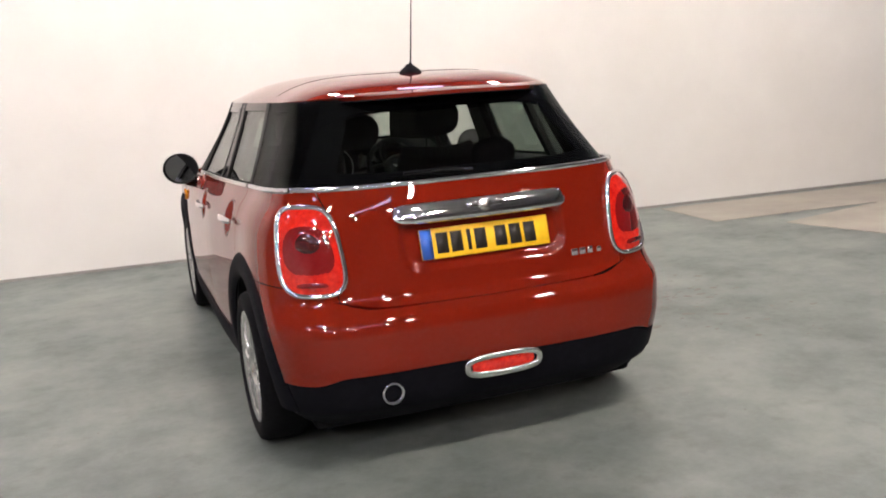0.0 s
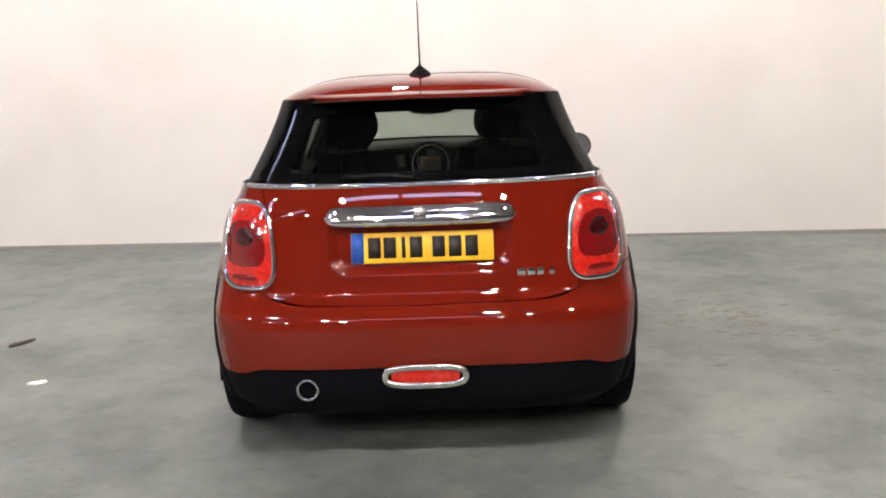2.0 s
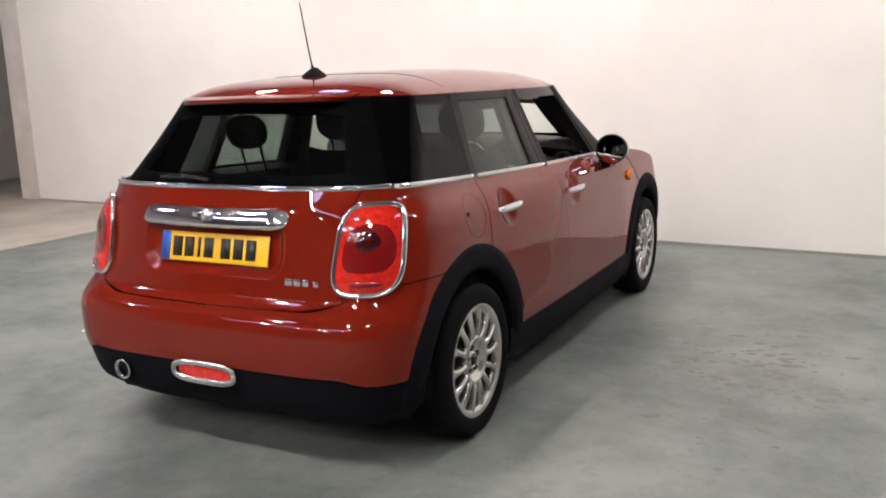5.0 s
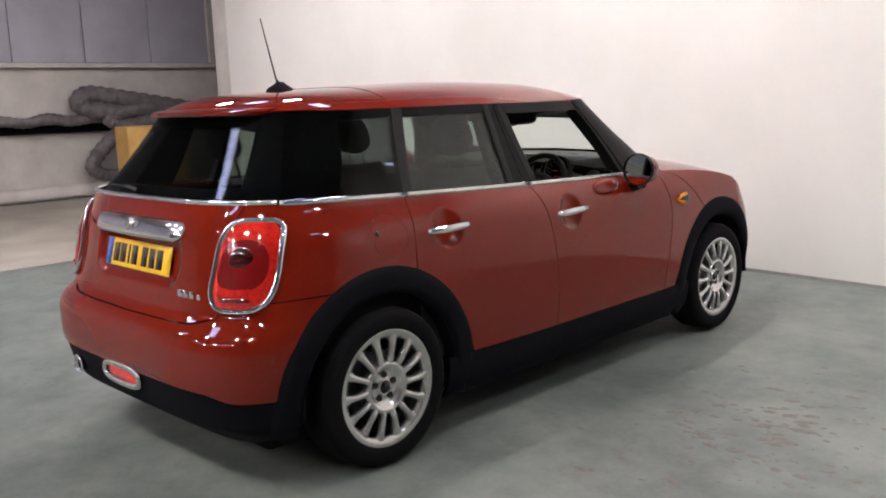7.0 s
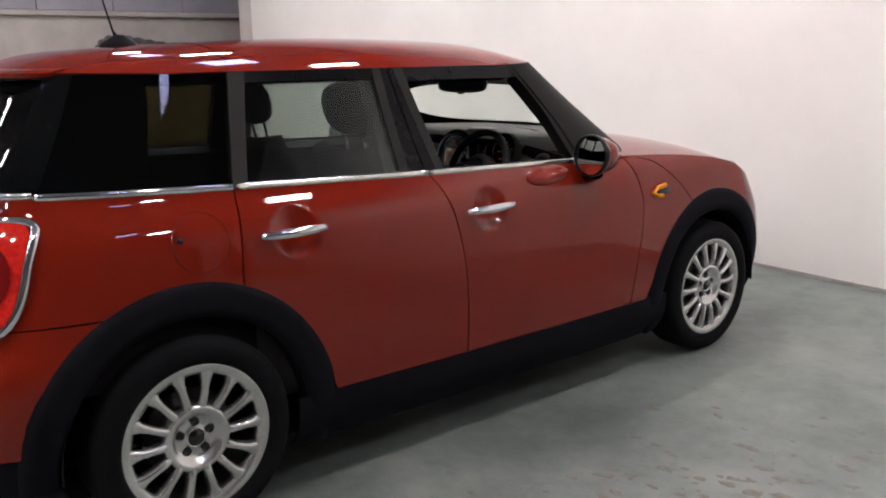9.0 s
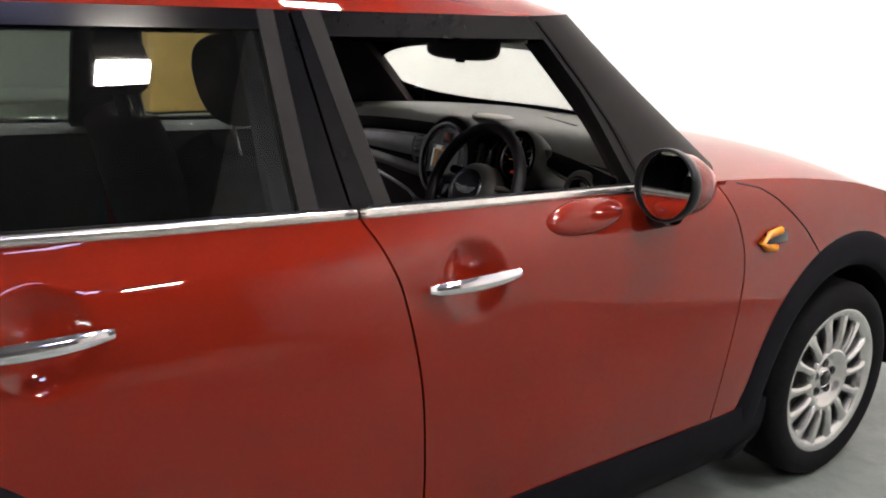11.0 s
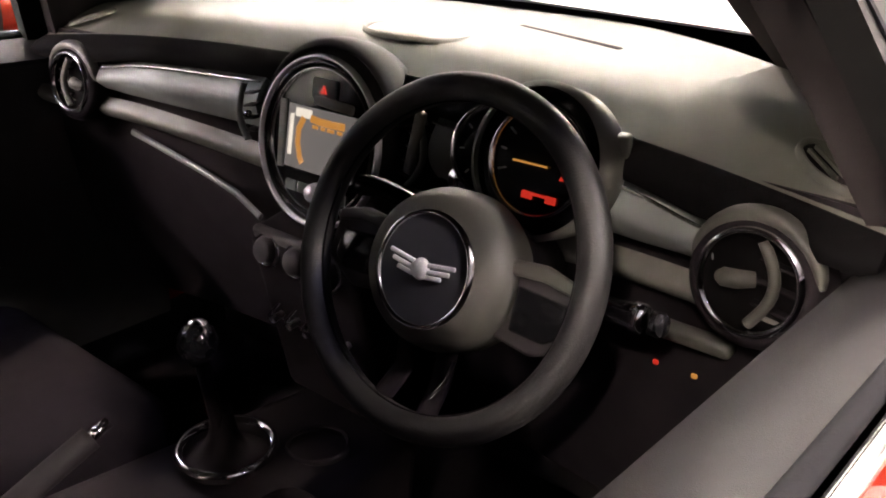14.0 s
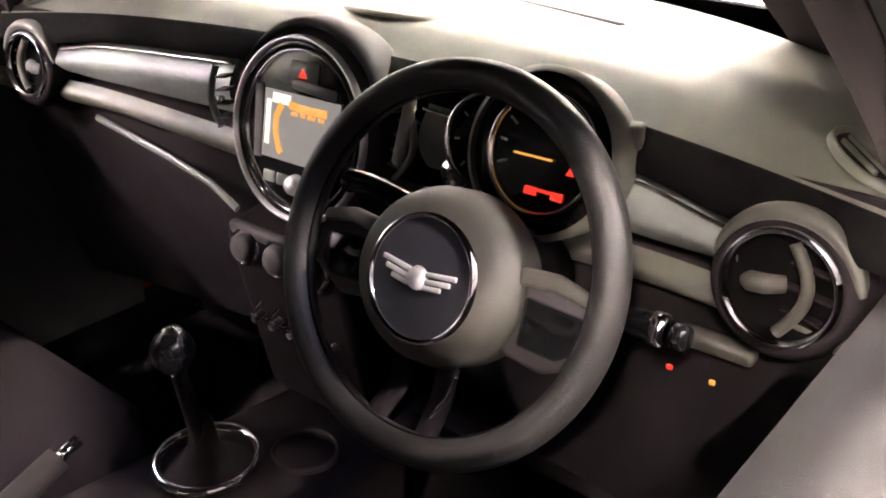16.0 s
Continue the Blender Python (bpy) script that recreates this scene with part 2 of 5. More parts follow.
def sweep(pts, rx, ry=None, closed=False, seg=10, up=(0, 0, 1), caps=True, twist=0.0, taper=None):
    """A tube of elliptical section (rx across, ry along 'up') along a line of points."""
    ry = rx if ry is None else ry
    pts = [Vector(p) for p in pts]
    n, verts, faces = len(pts), [], []
    for i, p in enumerate(pts):
        a = pts[(i - 1) % n] if closed or i else pts[0]
        b = pts[(i + 1) % n] if closed or i < n - 1 else pts[-1]
        t = (b - a).normalized()
        u = Vector(up)
        s = t.cross(u)
        if s.length < 1e-4:
            s = t.cross(Vector((1, 0, 0)))
        s.normalize()
        u = s.cross(t).normalized()
        k = taper(i / max(1, n - 1)) if taper else 1.0
        for j in range(seg):
            an = 2 * math.pi * j / seg + twist
            verts.append(p + s * (rx * k * math.cos(an)) + u * (ry * k * math.sin(an)))
    for i in range(n if closed else n - 1):
        for j in range(seg):
            a0, b0 = i * seg, ((i + 1) % n) * seg
            faces.append((a0 + j, a0 + (j + 1) % seg, b0 + (j + 1) % seg, b0 + j))
    if caps and not closed:
        faces.append(tuple(range(seg)))
        faces.append(tuple(reversed(range((n - 1) * seg, n * seg))))
    return verts, faces


def lathe(profile, seg=48, m=None, closed=False):
    """Turns (radius, height) pairs round the local z axis; m places it."""
    m = m or Matrix()
    verts, faces, k = [], [], len(profile)
    for i in range(seg):
        a = 2 * math.pi * i / seg
        for r, h in profile:
            verts.append(m @ Vector((r * math.cos(a), r * math.sin(a), h)))
    for i in range(seg):
        i2 = (i + 1) % seg
        for j in range(k if closed else k - 1):
            j2 = (j + 1) % k
            faces.append((i * k + j, i2 * k + j, i2 * k + j2, i * k + j2))
    return verts, faces


def block(size, m=None, bevel=0.0, seg=2):
    bm = bmesh.new()
    bmesh.ops.create_cube(bm, size=1.0)
    bmesh.ops.scale(bm, vec=size, verts=bm.verts)
    if bevel:
        bmesh.ops.bevel(bm, geom=bm.edges[:], offset=bevel, segments=seg, affect="EDGES", profile=0.5)
    if m:
        bmesh.ops.transform(bm, matrix=m, verts=bm.verts)
    return bm


def prism(pts, depth, m=None, bevel=0.0, seg=2):
    """A flat outline in local x and y, pushed out along local z by depth, with rounded edges."""
    bm = bmesh.new()
    lo = [bm.verts.new((x, y, 0.0)) for x, y in pts]
    hi = [bm.verts.new((x, y, depth)) for x, y in pts]
    n = len(pts)
    bm.faces.new(list(reversed(lo)))
    bm.faces.new(hi)
    for k in range(n):
        bm.faces.new((lo[k], lo[(k + 1) % n], hi[(k + 1) % n], hi[k]))
    bmesh.ops.recalc_face_normals(bm, faces=bm.faces)
    if bevel:
        bmesh.ops.bevel(bm, geom=bm.edges[:], offset=bevel, segments=seg, affect="EDGES", profile=0.5)
    if m:
        bmesh.ops.transform(bm, matrix=m, verts=bm.verts)
    return bm


def axes(origin, zdir, xdir=(1, 0, 0)):
    """A matrix at origin whose z points along zdir and x roughly along xdir."""
    z = Vector(zdir).normalized()
    y = z.cross(Vector(xdir)).normalized()
    x = y.cross(z)
    return Matrix(((x.x, y.x, z.x, origin[0]), (x.y, y.y, z.y, origin[1]), (x.z, y.z, z.z, origin[2]), (0, 0, 0, 1)))


def spline(*pts):
    """A smooth curve through (x, y) pairs."""
    xs, ys = [p[0] for p in pts], [p[1] for p in pts]
    d = [(ys[i + 1] - ys[i]) / (xs[i + 1] - xs[i]) for i in range(len(xs) - 1)]
    m = [d[0]] + [0.0 if d[i - 1] * d[i] <= 0 else 2 * d[i - 1] * d[i] / (d[i - 1] + d[i]) for i in range(1, len(d))] + [d[-1]]

    def f(x):
        if x <= xs[0]:
            return ys[0]
        if x >= xs[-1]:
            return ys[-1]
        i = max(k for k in range(len(xs) - 1) if xs[k] <= x)
        h = xs[i + 1] - xs[i]
        t = (x - xs[i]) / h
        return ((1 + 2 * t) * (1 - t) ** 2 * ys[i] + t * (1 - t) ** 2 * h * m[i]
                + t * t * (3 - 2 * t) * ys[i + 1] + t * t * (t - 1) * h * m[i + 1])
    return f


def mix(a, b, t):
    return a + (b - a) * t


# ---------------------------------------------------------------- the car's surfaces (rear axle at y = 0, nose along +y)
AXLE, WHEELBASE, ARCH = 0.305, 2.567, 0.478
body_w = spline((0.15, 0.79), (0.25, 0.825), (0.35, 0.844), (0.5, 0.856), (0.65, 0.857), (0.78, 0.850), (0.87, 0.837), (0.93, 0.816), (0.965, 0.793), (0.985, 0.777), (1.005, 0.764), (1.05, 0.748))
body_g = spline((-0.3, 0.965), (0.1, 0.968), (0.5, 0.985), (1.0, 1.0), (1.9, 1.0), (2.3, 0.985), (2.75, 0.97))
rear_y = spline((0.15, -0.56), (0.22, -0.60), (0.3, -0.635), (0.38, -0.655), (0.45, -0.668), (0.54, -0.668), (0.59, -0.655), (0.625, -0.618), (0.66, -0.588), (0.75, -0.570), (0.85, -0.550), (0.95, -0.530), (1.06, -0.495))
nose_y = spline((0.15, 3.15), (0.3, 3.28), (0.5, 3.31), (0.62, 3.27), (0.72, 3.18), (0.82, 3.06), (1.0, 2.9))
belt_z = spline((-0.9, 1.055), (-0.3, 1.047), (0.2, 1.027), (0.93, 1.003), (1.63, 0.985), (2.0, 0.975), (2.3, 0.955), (2.567, 0.922), (2.75, 0.88), (3.1, 0.79), (3.75, 0.72))
REAR_C, NOSE_C = 0.1, 2.75


corner_n = spline((0.2, 5.2), (0.55, 5.2), (0.72, 4.4), (0.85, 4.0), (1.1, 4.0))      # squareness of the rear corners


def wrap(w, a, n, q):
    """Point of a rounded corner: q = 0 at the side, 1 at the car's end."""
    ph = q * math.pi / 2
    c, s = max(math.cos(ph), 1e-9), max(math.sin(ph), 1e-9)
    r = (c ** n + s ** n) ** (-1 / n)
    return w * r * c, a * r * s


def body(q, z, s=1):
    """Lower body: q is y along the side; the last unit at either end runs round the corner to the middle."""
    if q < REAR_C:
        x, d = wrap(body_w(z) * body_g(REAR_C), REAR_C - rear_y(z), corner_n(z), min(1, REAR_C - q))
        return Vector((s * x, REAR_C - d, z))
    if q > NOSE_C:
        x, d = wrap(body_w(z) * body_g(NOSE_C), nose_y(z) - NOSE_C, 2.7, min(1, q - NOSE_C))
        return Vector((s * x, NOSE_C + d, z))
    return Vector((s * body_w(z) * body_g(q), q, z))


def side_x(y, z):
    """Half width of the lower body at y and z."""
    if y < REAR_C:
        w, a = body_w(z) * body_g(REAR_C), REAR_C - rear_y(z)
        n = corner_n(z)
        return w * max(0.0, 1 - ((REAR_C - y) / a) ** n) ** (1 / n)
    if y > NOSE_C:
        w, a = body_w(z) * body_g(NOSE_C), nose_y(z) - NOSE_C
        return w * max(0.0, 1 - ((y - NOSE_C) / a) ** 2.7) ** (1 / 2.7)
    return body_w(z) * body_g(y)


def q_at(x, z):
    """q on the rear of the body at half width x."""
    lo, hi = REAR_C - 1, REAR_C
    for _ in range(30):
        m = (lo + hi) / 2
        lo, hi = (m, hi) if body(m, z).x < x else (lo, m)
    return lo


ROOF_Z = 1.358
top_w = spline((-0.9, 0.54), (-0.4, 0.55), (0.1, 0.588), (0.5, 0.61), (0.9, 0.618), (1.3, 0.605), (1.6, 0.58))


def house(q, t, s=1, off=0.0):
    """Glasshouse: t = 0 at the belt, 1 at the roof edge; q as for the body."""
    k = t + 0.10 * t * (1 - t)
    if q < REAR_C:
        z = mix(belt_z(q), ROOF_Z + 0.012 * (REAR_C - q), t)
        w = mix(body_w(belt_z(0)) * body_g(REAR_C) - 0.012, top_w(q), k)
        yr = mix(-0.478, -0.255, t + 0.12 * t * (1 - t))
        x, d = wrap(w - off, REAR_C - yr - off, mix(3.6, 2.7, t), min(1, REAR_C - q))
        return Vector((s * x, REAR_C - d, z))
    yc = mix(1.78, 1.45, t)
    w0 = body_w(belt_z(min(q, 1.7))) * body_g(min(q, 1.7)) - 0.012
    if q > yc:
        z = mix(belt_z(1.9) + 0.02 * (q - yc), ROOF_Z + 0.02 * (q - yc), t)
        x, d = wrap(mix(body_w(belt_z(yc)) * body_g(yc) - 0.012, top_w(yc), k) - off, mix(2.25, 1.765, t) - yc - off, 2.8, min(1, q - yc))
        return Vector((s * x, yc + d, z))
    return Vector((s * (mix(w0, top_w(q), k) - off), q, mix(belt_z(q), ROOF_Z, t)))


spine_z = spline((-0.3, 1.416), (0.0, 1.435), (0.2, 1.447), (0.8, 1.468), (1.3, 1.456), (1.70, 1.405))


def roof(q, k, s=1, drop=0.0):
    """Roof skin: k = 1 at its edge, 0 on its spine."""
    e = house(q, 1.0, s)
    sy = min(max(e.y, 0.1), 1.25)
    y = mix(sy, e.y, k)
    z = e.z + (spine_z(y) - e.z) * (1 - k ** 4.6)
    return Vector((e.x * k, y, z - drop))


def off_body(q, z, d, s=1):
    """A point d outside the lower body."""
    p = body(q, z, 1)
    n = (body(q + 0.002, z) - body(q - 0.002, z)).cross(body(q, z + 0.002) - body(q, z - 0.002)).normalized()
    if n.x < 0 or (n.x < 0.05 and n.y * (p.y - 1.2) < 0):
        n = -n
    p = p + n * d
    return Vector((s * p.x, p.y, p.z))


def arch_z(y):
    """Lower edge of the red panels, over wheels and sill."""
    z = 0.335
    for yw in (0.0, WHEELBASE):
        if abs(y - yw) < ARCH - 0.012:
            z = max(z, AXLE + math.sqrt((ARCH - 0.012) ** 2 - (y - yw) ** 2))
    return z


car = tagged(empty("car"), "red five-door hatchback with black arch trim and silver alloy wheels", "car")
GAP = 0.0025
HOUSE_C = (0, 0.7, 0.9)

# tailgate, bumper and valance
hatch_x = spline((0.6, 0.50), (0.67, 0.575), (0.8, 0.565), (0.95, 0.57), (1.06, 0.60))
bump_top = spline((0.0, 0.622), (0.45, 0.629), (0.58, 0.658), (0.68, 0.705), (0.80, 0.716))


def step(a, b, x):
    t = min(1.0, max(0.0, (x - a) / (b - a)))
    return t * t * (3 - 2 * t)


def recess(x, z):
    """Depth of the rounded hollow that holds the number plate."""
    dx, dz = max(0.0, abs(x) - 0.255), max(0.0, abs(z - 0.835) - 0.030)
    return 0.020 * (1 - step(0.045, 0.085, math.hypot(dx, dz)))


def hatch_f(u, v):
    z0 = bump_top(abs(u) * 0.57) + 0.0008
    z = mix(z0, belt_z(-0.6) - 0.008, v)
    q = mix(REAR_C - 1, q_at(hatch_x(z) - GAP, z), abs(u))
    p = body(q, z, 1 if u >= 0 else -1)
    p.y += recess(p.x, z)
    return p


tailgate = patch("tailgate", hatch_f, lin(-1, 1, 145), lin(0, 1, 73), RED, car, 0.012)


BUMPER_END = q_at(side_x(-0.245, 0.7), 0.7)


def bumper_f(u, v):
    q = mix(REAR_C - 1, BUMPER_END, abs(u))
    x = body(q, 0.6).x
    y = body(q, 0.6).y
    lo = 0.402 - 0.028 * step(0.58, 0.70, x)
    if y > -ARCH + 0.014:
        lo = max(lo, AXLE + math.sqrt((ARCH - 0.014) ** 2 - y * y))
    z = mix(min(lo, bump_top(x) - GAP - 0.001), bump_top(x) - GAP, v)
    return body(q, z, 1 if u >= 0 else -1)


rear_bumper = patch("rear_bumper", bumper_f, lin(-1, 1, 81), lin(0, 1, 21), RED, car, 0.012)


def valance_f(u, v):
    q = mix(REAR_C - 1, q_at(side_x(-0.40, 0.35), 0.35), abs(u))
    x = body(q, 0.35).x
    z = mix(0.155, 0.402 - 0.028 * step(0.58, 0.70, x) - 0.002, v)
    p = off_body(q, z, -0.006 - 0.05 * max(0, 0.25 - z) / 0.1, 1)
    p.x *= 1 if u >= 0 else -1
    return p


patch("rear_valance", valance_f, lin(-1, 1, 61), lin(0, 1, 13), CLAD, rear_bumper, 0.01, "black plastic valance")

gap_b = spline((0.3, 1.035), (0.6, 1.025), (0.85, 0.985), (0.95, 0.95), (1.0, 0.925))
gap_c = spline((0.3, 0.18), (0.75, 0.178), (0.9, 0.190), (1.03, 0.212))
gap_a = spline((0.3, 1.955), (0.45, 1.972), (0.65, 2.010), (0.76, 2.022), (0.88, 1.995), (1.0, 1.93))


def scoop(y, z):
    """Depth of the rounded finger recess behind a door handle."""
    d = 0.0
    for cy, cz in ((0.365, 0.878), (1.150, 0.858)):
        r2 = ((y - cy) / 0.078) ** 2 + ((z - cz) / 0.078) ** 2
        if r2 < 1:
            d = 0.028 * (1 - r2) ** 0.9
    return d


def panel_f(y0, y1, s, top=0.0):
    """A side panel between two joint lines, from wheel arch or sill up to the belt."""
    def f(u, v):
        y = mix(y0(0.75), y1(0.75), u)
        zl, zt = arch_z(y), belt_z(y) - 0.010 - top
        z = mix(zl, zt, v)
        y = mix(y0(z) + GAP, y1(z) - GAP, u)
        return Vector((s * (side_x(y, z) - scoop(y, z)), y, z))
    return f


doors = {}
for s in (1, -1):
    def quarter_f(u, v, s=s):
        z1 = 1.03
        z = 0.85
        for _ in range(4):
            q = mix(q_at(hatch_x(z) + GAP, z), gap_c(z) - GAP, u)
            y = body(q, z).y
            zl = max(bump_top(body(q, 0.7).x) + GAP, arch_z(y)) if y > -ARCH else bump_top(body(q, 0.7).x) + GAP
            z = mix(zl, belt_z(y) - 0.010, v)
        return body(q, z, s)
    patch("rear_quarter_panel", quarter_f, lin(0, 1, 49), lin(0, 1, 25), RED, car, 0.012)
    d = patch("rear_door", panel_f(gap_c, gap_b, s), lin(0, 1, 71), lin(0, 1, 61), RED, car, 0.02)
    doors[("rear", s)] = d
    d = patch("front_door", panel_f(gap_b, gap_a, s), lin(0, 1, 91), lin(0, 1, 61), RED, car, 0.02)
    doors[("front", s)] = d

    def fender_f(u, v, s=s):
        q = mix(1.985, NOSE_C + 0.25, u)
        zl = arch_z(body(q, 0.6).y)
        z = mix(zl, belt_z(q) - (0.0 if q > 2.02 else 0.01), v)
        q = mix(gap_a(z) + GAP, NOSE_C + 0.25, u)
        return body(q, z, s)
    patch("front_wing", fender_f, lin(0, 1, 41), lin(0, 1, 25), RED, car, 0.012)

    # sill trim
    def sill_f(u, v, s=s):
        y = mix(0.34, 2.22, u)
        z = mix(0.165, 0.345, v)
        return Vector((s * (side_x(y, z) + 0.010 * math.sin(math.pi * v) + 0.004 - 0.03 * max(0, 0.3 - v)), y, z))
    patch("sill_trim", sill_f, lin(0, 1, 41), lin(0, 1, 13), CLAD, car, 0.012, "black plastic sill trim")

    # wheel arch trims and liners
    for yw in (0.0, WHEELBASE):
        a0, a1 = (-17, 186) if yw == 0 else (-12, 197)

        def arch_f(u, v, s=s, yw=yw, a0=a0, a1=a1):
            a = radians(mix(a0, a1, u))
            r = mix(0.372, ARCH, v)
            y, z = yw + r * math.cos(a), AXLE + r * math.sin(a)
            x = side_x(y, max(z, 0.2)) + 0.016 * (1 - (2 * v - 1) ** 4) - 0.004
            return Vector((s * x, y, z))
        patch("wheel_arch_trim", arch_f, lin(0, 1, 61), lin(0, 1, 11), CLAD, car, 0.012, "black plastic wheel-arch trim")

        def liner_f(u, v, s=s, yw=yw):
            a = radians(mix(-4, 184, u))
            return Vector((s * mix(0.50, 0.82, v), yw + 0.378 * math.cos(a), AXLE + 0.378 * math.sin(a)))
        patch("wheel_arch_liner", liner_f, lin(0, 1, 31), lin(0, 1, 3), DARK, car, 0, "dark wheel-arch liner", (0, yw, AXLE))
        part("wheel_well_side", lathe([(0.02, 0), (0.285, 0.0)], 40, axes((s * 0.50, yw, AXLE), (s, 0, 0), (0, 1, 0))), DARK, car)

    # bonnet-side wrap of the nose
    def nose_f(u, v, s=s):
        q = mix(NOSE_C + 0.25 + 0.004, NOSE_C + 1, u)
        return body(q, mix(0.2, belt_z(q), v), s)
    patch("front_bumper", nose_f, lin(0, 1, 25), lin(0, 1, 19), RED, car, 0.012)


def bonnet_f(u, v):
    q = mix(1.96, NOSE_C + 1, v)
    e = body(q, belt_z(q))
    a = abs(u)
    z = belt_z(q) - 0.002 + mix(0.058, 0.045, v) * (1 - a ** 3.0)
    back = 2.235 - 0.285 * a ** 2.2
    return Vector((e.x * u, mix(back, body(NOSE_C + 1, 0.8).y, (e.y - 1.96) / (body(NOSE_C + 1, 0.8).y - 1.96)), z))


patch("bonnet", bonnet_f, lin(-1, 1, 31), lin(0, 0.97, 31), RED, car, 0.012, centre=(0, 2.4, 0.0))
patch("scuttle", lambda u, v: Vector((u * 0.755, mix(2.10, 2.245, v) - 0.29 * abs(u) ** 2.2, 0.975 + 0.045 * (1 - u * u) - 0.01 * math.sin(math.pi * v))), lin(-1, 1, 21), lin(0, 1, 3), CLAD, car, 0.01, "black plastic scuttle panel", (0, 2.1, 0))
part("underbody", block((1.36, 3.5, 0.10), pose(0, 1.3, 0.20), 0.03), DARK, car, "dark underbody")

# glasshouse: frames, pillars and panes
apil = spline((0.0, 1.670), (0.5, 1.600), (0.93, 1.500), (1.0, 1.475))     # rear edge of the windscreen pillar


def q_win(t, k):
    """Windscreen corner position round the front of the glasshouse."""
    return mix(1.78, 1.45, t) + k


def house_strip(name, q0, q1, t0, t1, s, mat, thick, nu=9, nv=17, off=0.0, label="", parent=None):
    """A strip of the glasshouse between the lines q0(t) and q1(t)."""
    return patch(name, lambda u, v: house(mix(q0(mix(t0, t1, v)), q1(mix(t0, t1, v)), u), mix(t0, t1, v), s, off), lin(0, 1, nu), lin(0, 1, nv), mat, parent or car, thick, label, HOUSE_C)


rear_edge = spline((0, -0.335), (1, -0.33))
for s in (1, -1):
    house_strip("rear_pillar", lambda t: rear_edge(t) - 0.125, lambda t: mix(-0.10, -0.03, t), 0.0, 1.0, s, FRIT, 0.012, 15, 17, 0.010)
    house_strip("rear_pillar_lining", lambda t: rear_edge(t) + 0.02, lambda t: mix(-0.05, 0.0, t), 0.0, 1.0, s, LINING, 0.02, 9, 9, 0.05, "dark pillar lining")
    house_strip("quarter_window", lambda t: rear_edge(t) + 0.003, lambda t: mix(0.212, 0.277, t), 0.0, 1.0, s, DARKTINT, 0.002, 25, 17, 0.002, "dark tinted quarter glass").visible_shadow = False
    house_strip("quarter_top_rail", lambda t: -0.10, lambda t: 0.27, 0.90, 1.0, s, FRIT, 0.02, 9, 4, 0.009)
    house_strip("door_post_lining", lambda t: 0.79, lambda t: mix(0.985, 0.930, t), 0.0, 1.0, s, FABRIC, 0.03, 7, 9, 0.045, "black door post lining")
    dr, df = doors[("rear", s)], doors[("front", s)]
    house_strip("window_frame", lambda t: mix(0.215, 0.280, t), lambda t: mix(0.262, 0.335, t), 0.0, 1.0, s, FRAMEBLACK, 0.03, 4, 13, 0.0, "", dr)
    house_strip("window_frame", lambda t: mix(0.262, 0.335, t), lambda t: mix(0.82, 0.805, t), 0.90, 1.0, s, POSTBLACK, 0.03, 9, 4, 0.0, "", dr)
    house_strip("window_frame", lambda t: mix(0.82, 0.805, t), lambda t: mix(0.858, 0.838, t), 0.0, 1.0, s, FRAMEBLACK, 0.03, 4, 13, 0.0, "", dr)
    house_strip("door_post_trim", lambda t: mix(0.858, 0.838, t), lambda t: mix(0.921, 0.866, t), 0.0, 1.0, s, POSTBLACK, 0.02, 4, 13, 0.001, "smooth black door post trim", dr)
    house_strip("pane", lambda t: mix(0.255, 0.33, t), lambda t: mix(0.83, 0.815, t), 0.0, 0.93, s, REARTINT, 0.004, 11, 13, 0.008, "tinted rear door glass", dr).visible_shadow = False
    house_strip("door_post_trim", lambda t: mix(0.927, 0.872, t), lambda t: mix(0.975, 0.895, t), 0.0, 1.0, s, POSTBLACK, 0.02, 4, 13, 0.001, "smooth black door post trim", df)
    house_strip("window_frame", lambda t: mix(0.975, 0.895, t), lambda t: mix(1.012, 0.933, t), 0.0, 1.0, s, FRAMEBLACK, 0.03, 4, 13, 0.0, "", df)
    house_strip("window_frame", lambda t: mix(1.012, 0.933, t), apil, 0.87, 1.0, s, POSTBLACK, 0.03, 11, 4, 0.0, "", df)
    house_strip("windscreen_pillar", apil, lambda t: q_win(t, 0.41), 0.0, 1.0, s, PILLARBLACK, 0.03, 13, 17)
    house_strip("pillar_seal", lambda t: apil(t) + 0.030, lambda t: apil(t) + 0.042, 0.0, 0.97, s, RUBBER, 0.006, 3, 17, -0.003, "black rubber pillar seal")
    house_strip("windscreen_pillar_lining", lambda t: apil(t) + 0.03, lambda t: q_win(t, 0.56 if s > 0 else 0.405), 0.0, 1.0, s, LINING, 0.035, 11, 13, 0.045, "dark pillar lining")
    if s < 0:
        house_strip("pane", lambda t: mix(1.0, 0.95, t), lambda t: apil(t) + 0.01, 0.0, 0.95, s, CLEAR, 0.004, 11, 13, 0.008, "clear front door glass", df).visible_shadow = False


def screen_f(t0, t1, q0, q1, off):
    def f(u, v):
        t = mix(t0, t1, v)
        return house(mix(q1(t), q0(t), abs(u)), t, 1 if u >= 0 else -1, off)
    return f


def border_f(t0, d0, t1, d1, q0, q1, off):
    """A glass border between t0 and t1 whose edges sweep by d0 and d1 towards the corners."""
    def f(u, v):
        a = abs(u) ** 5
        t = mix(t0 + d0 * a, t1 + d1 * a, v)
        return house(mix(q1(t), q0(t), abs(u)), t, 1 if u >= 0 else -1, off)
    return f


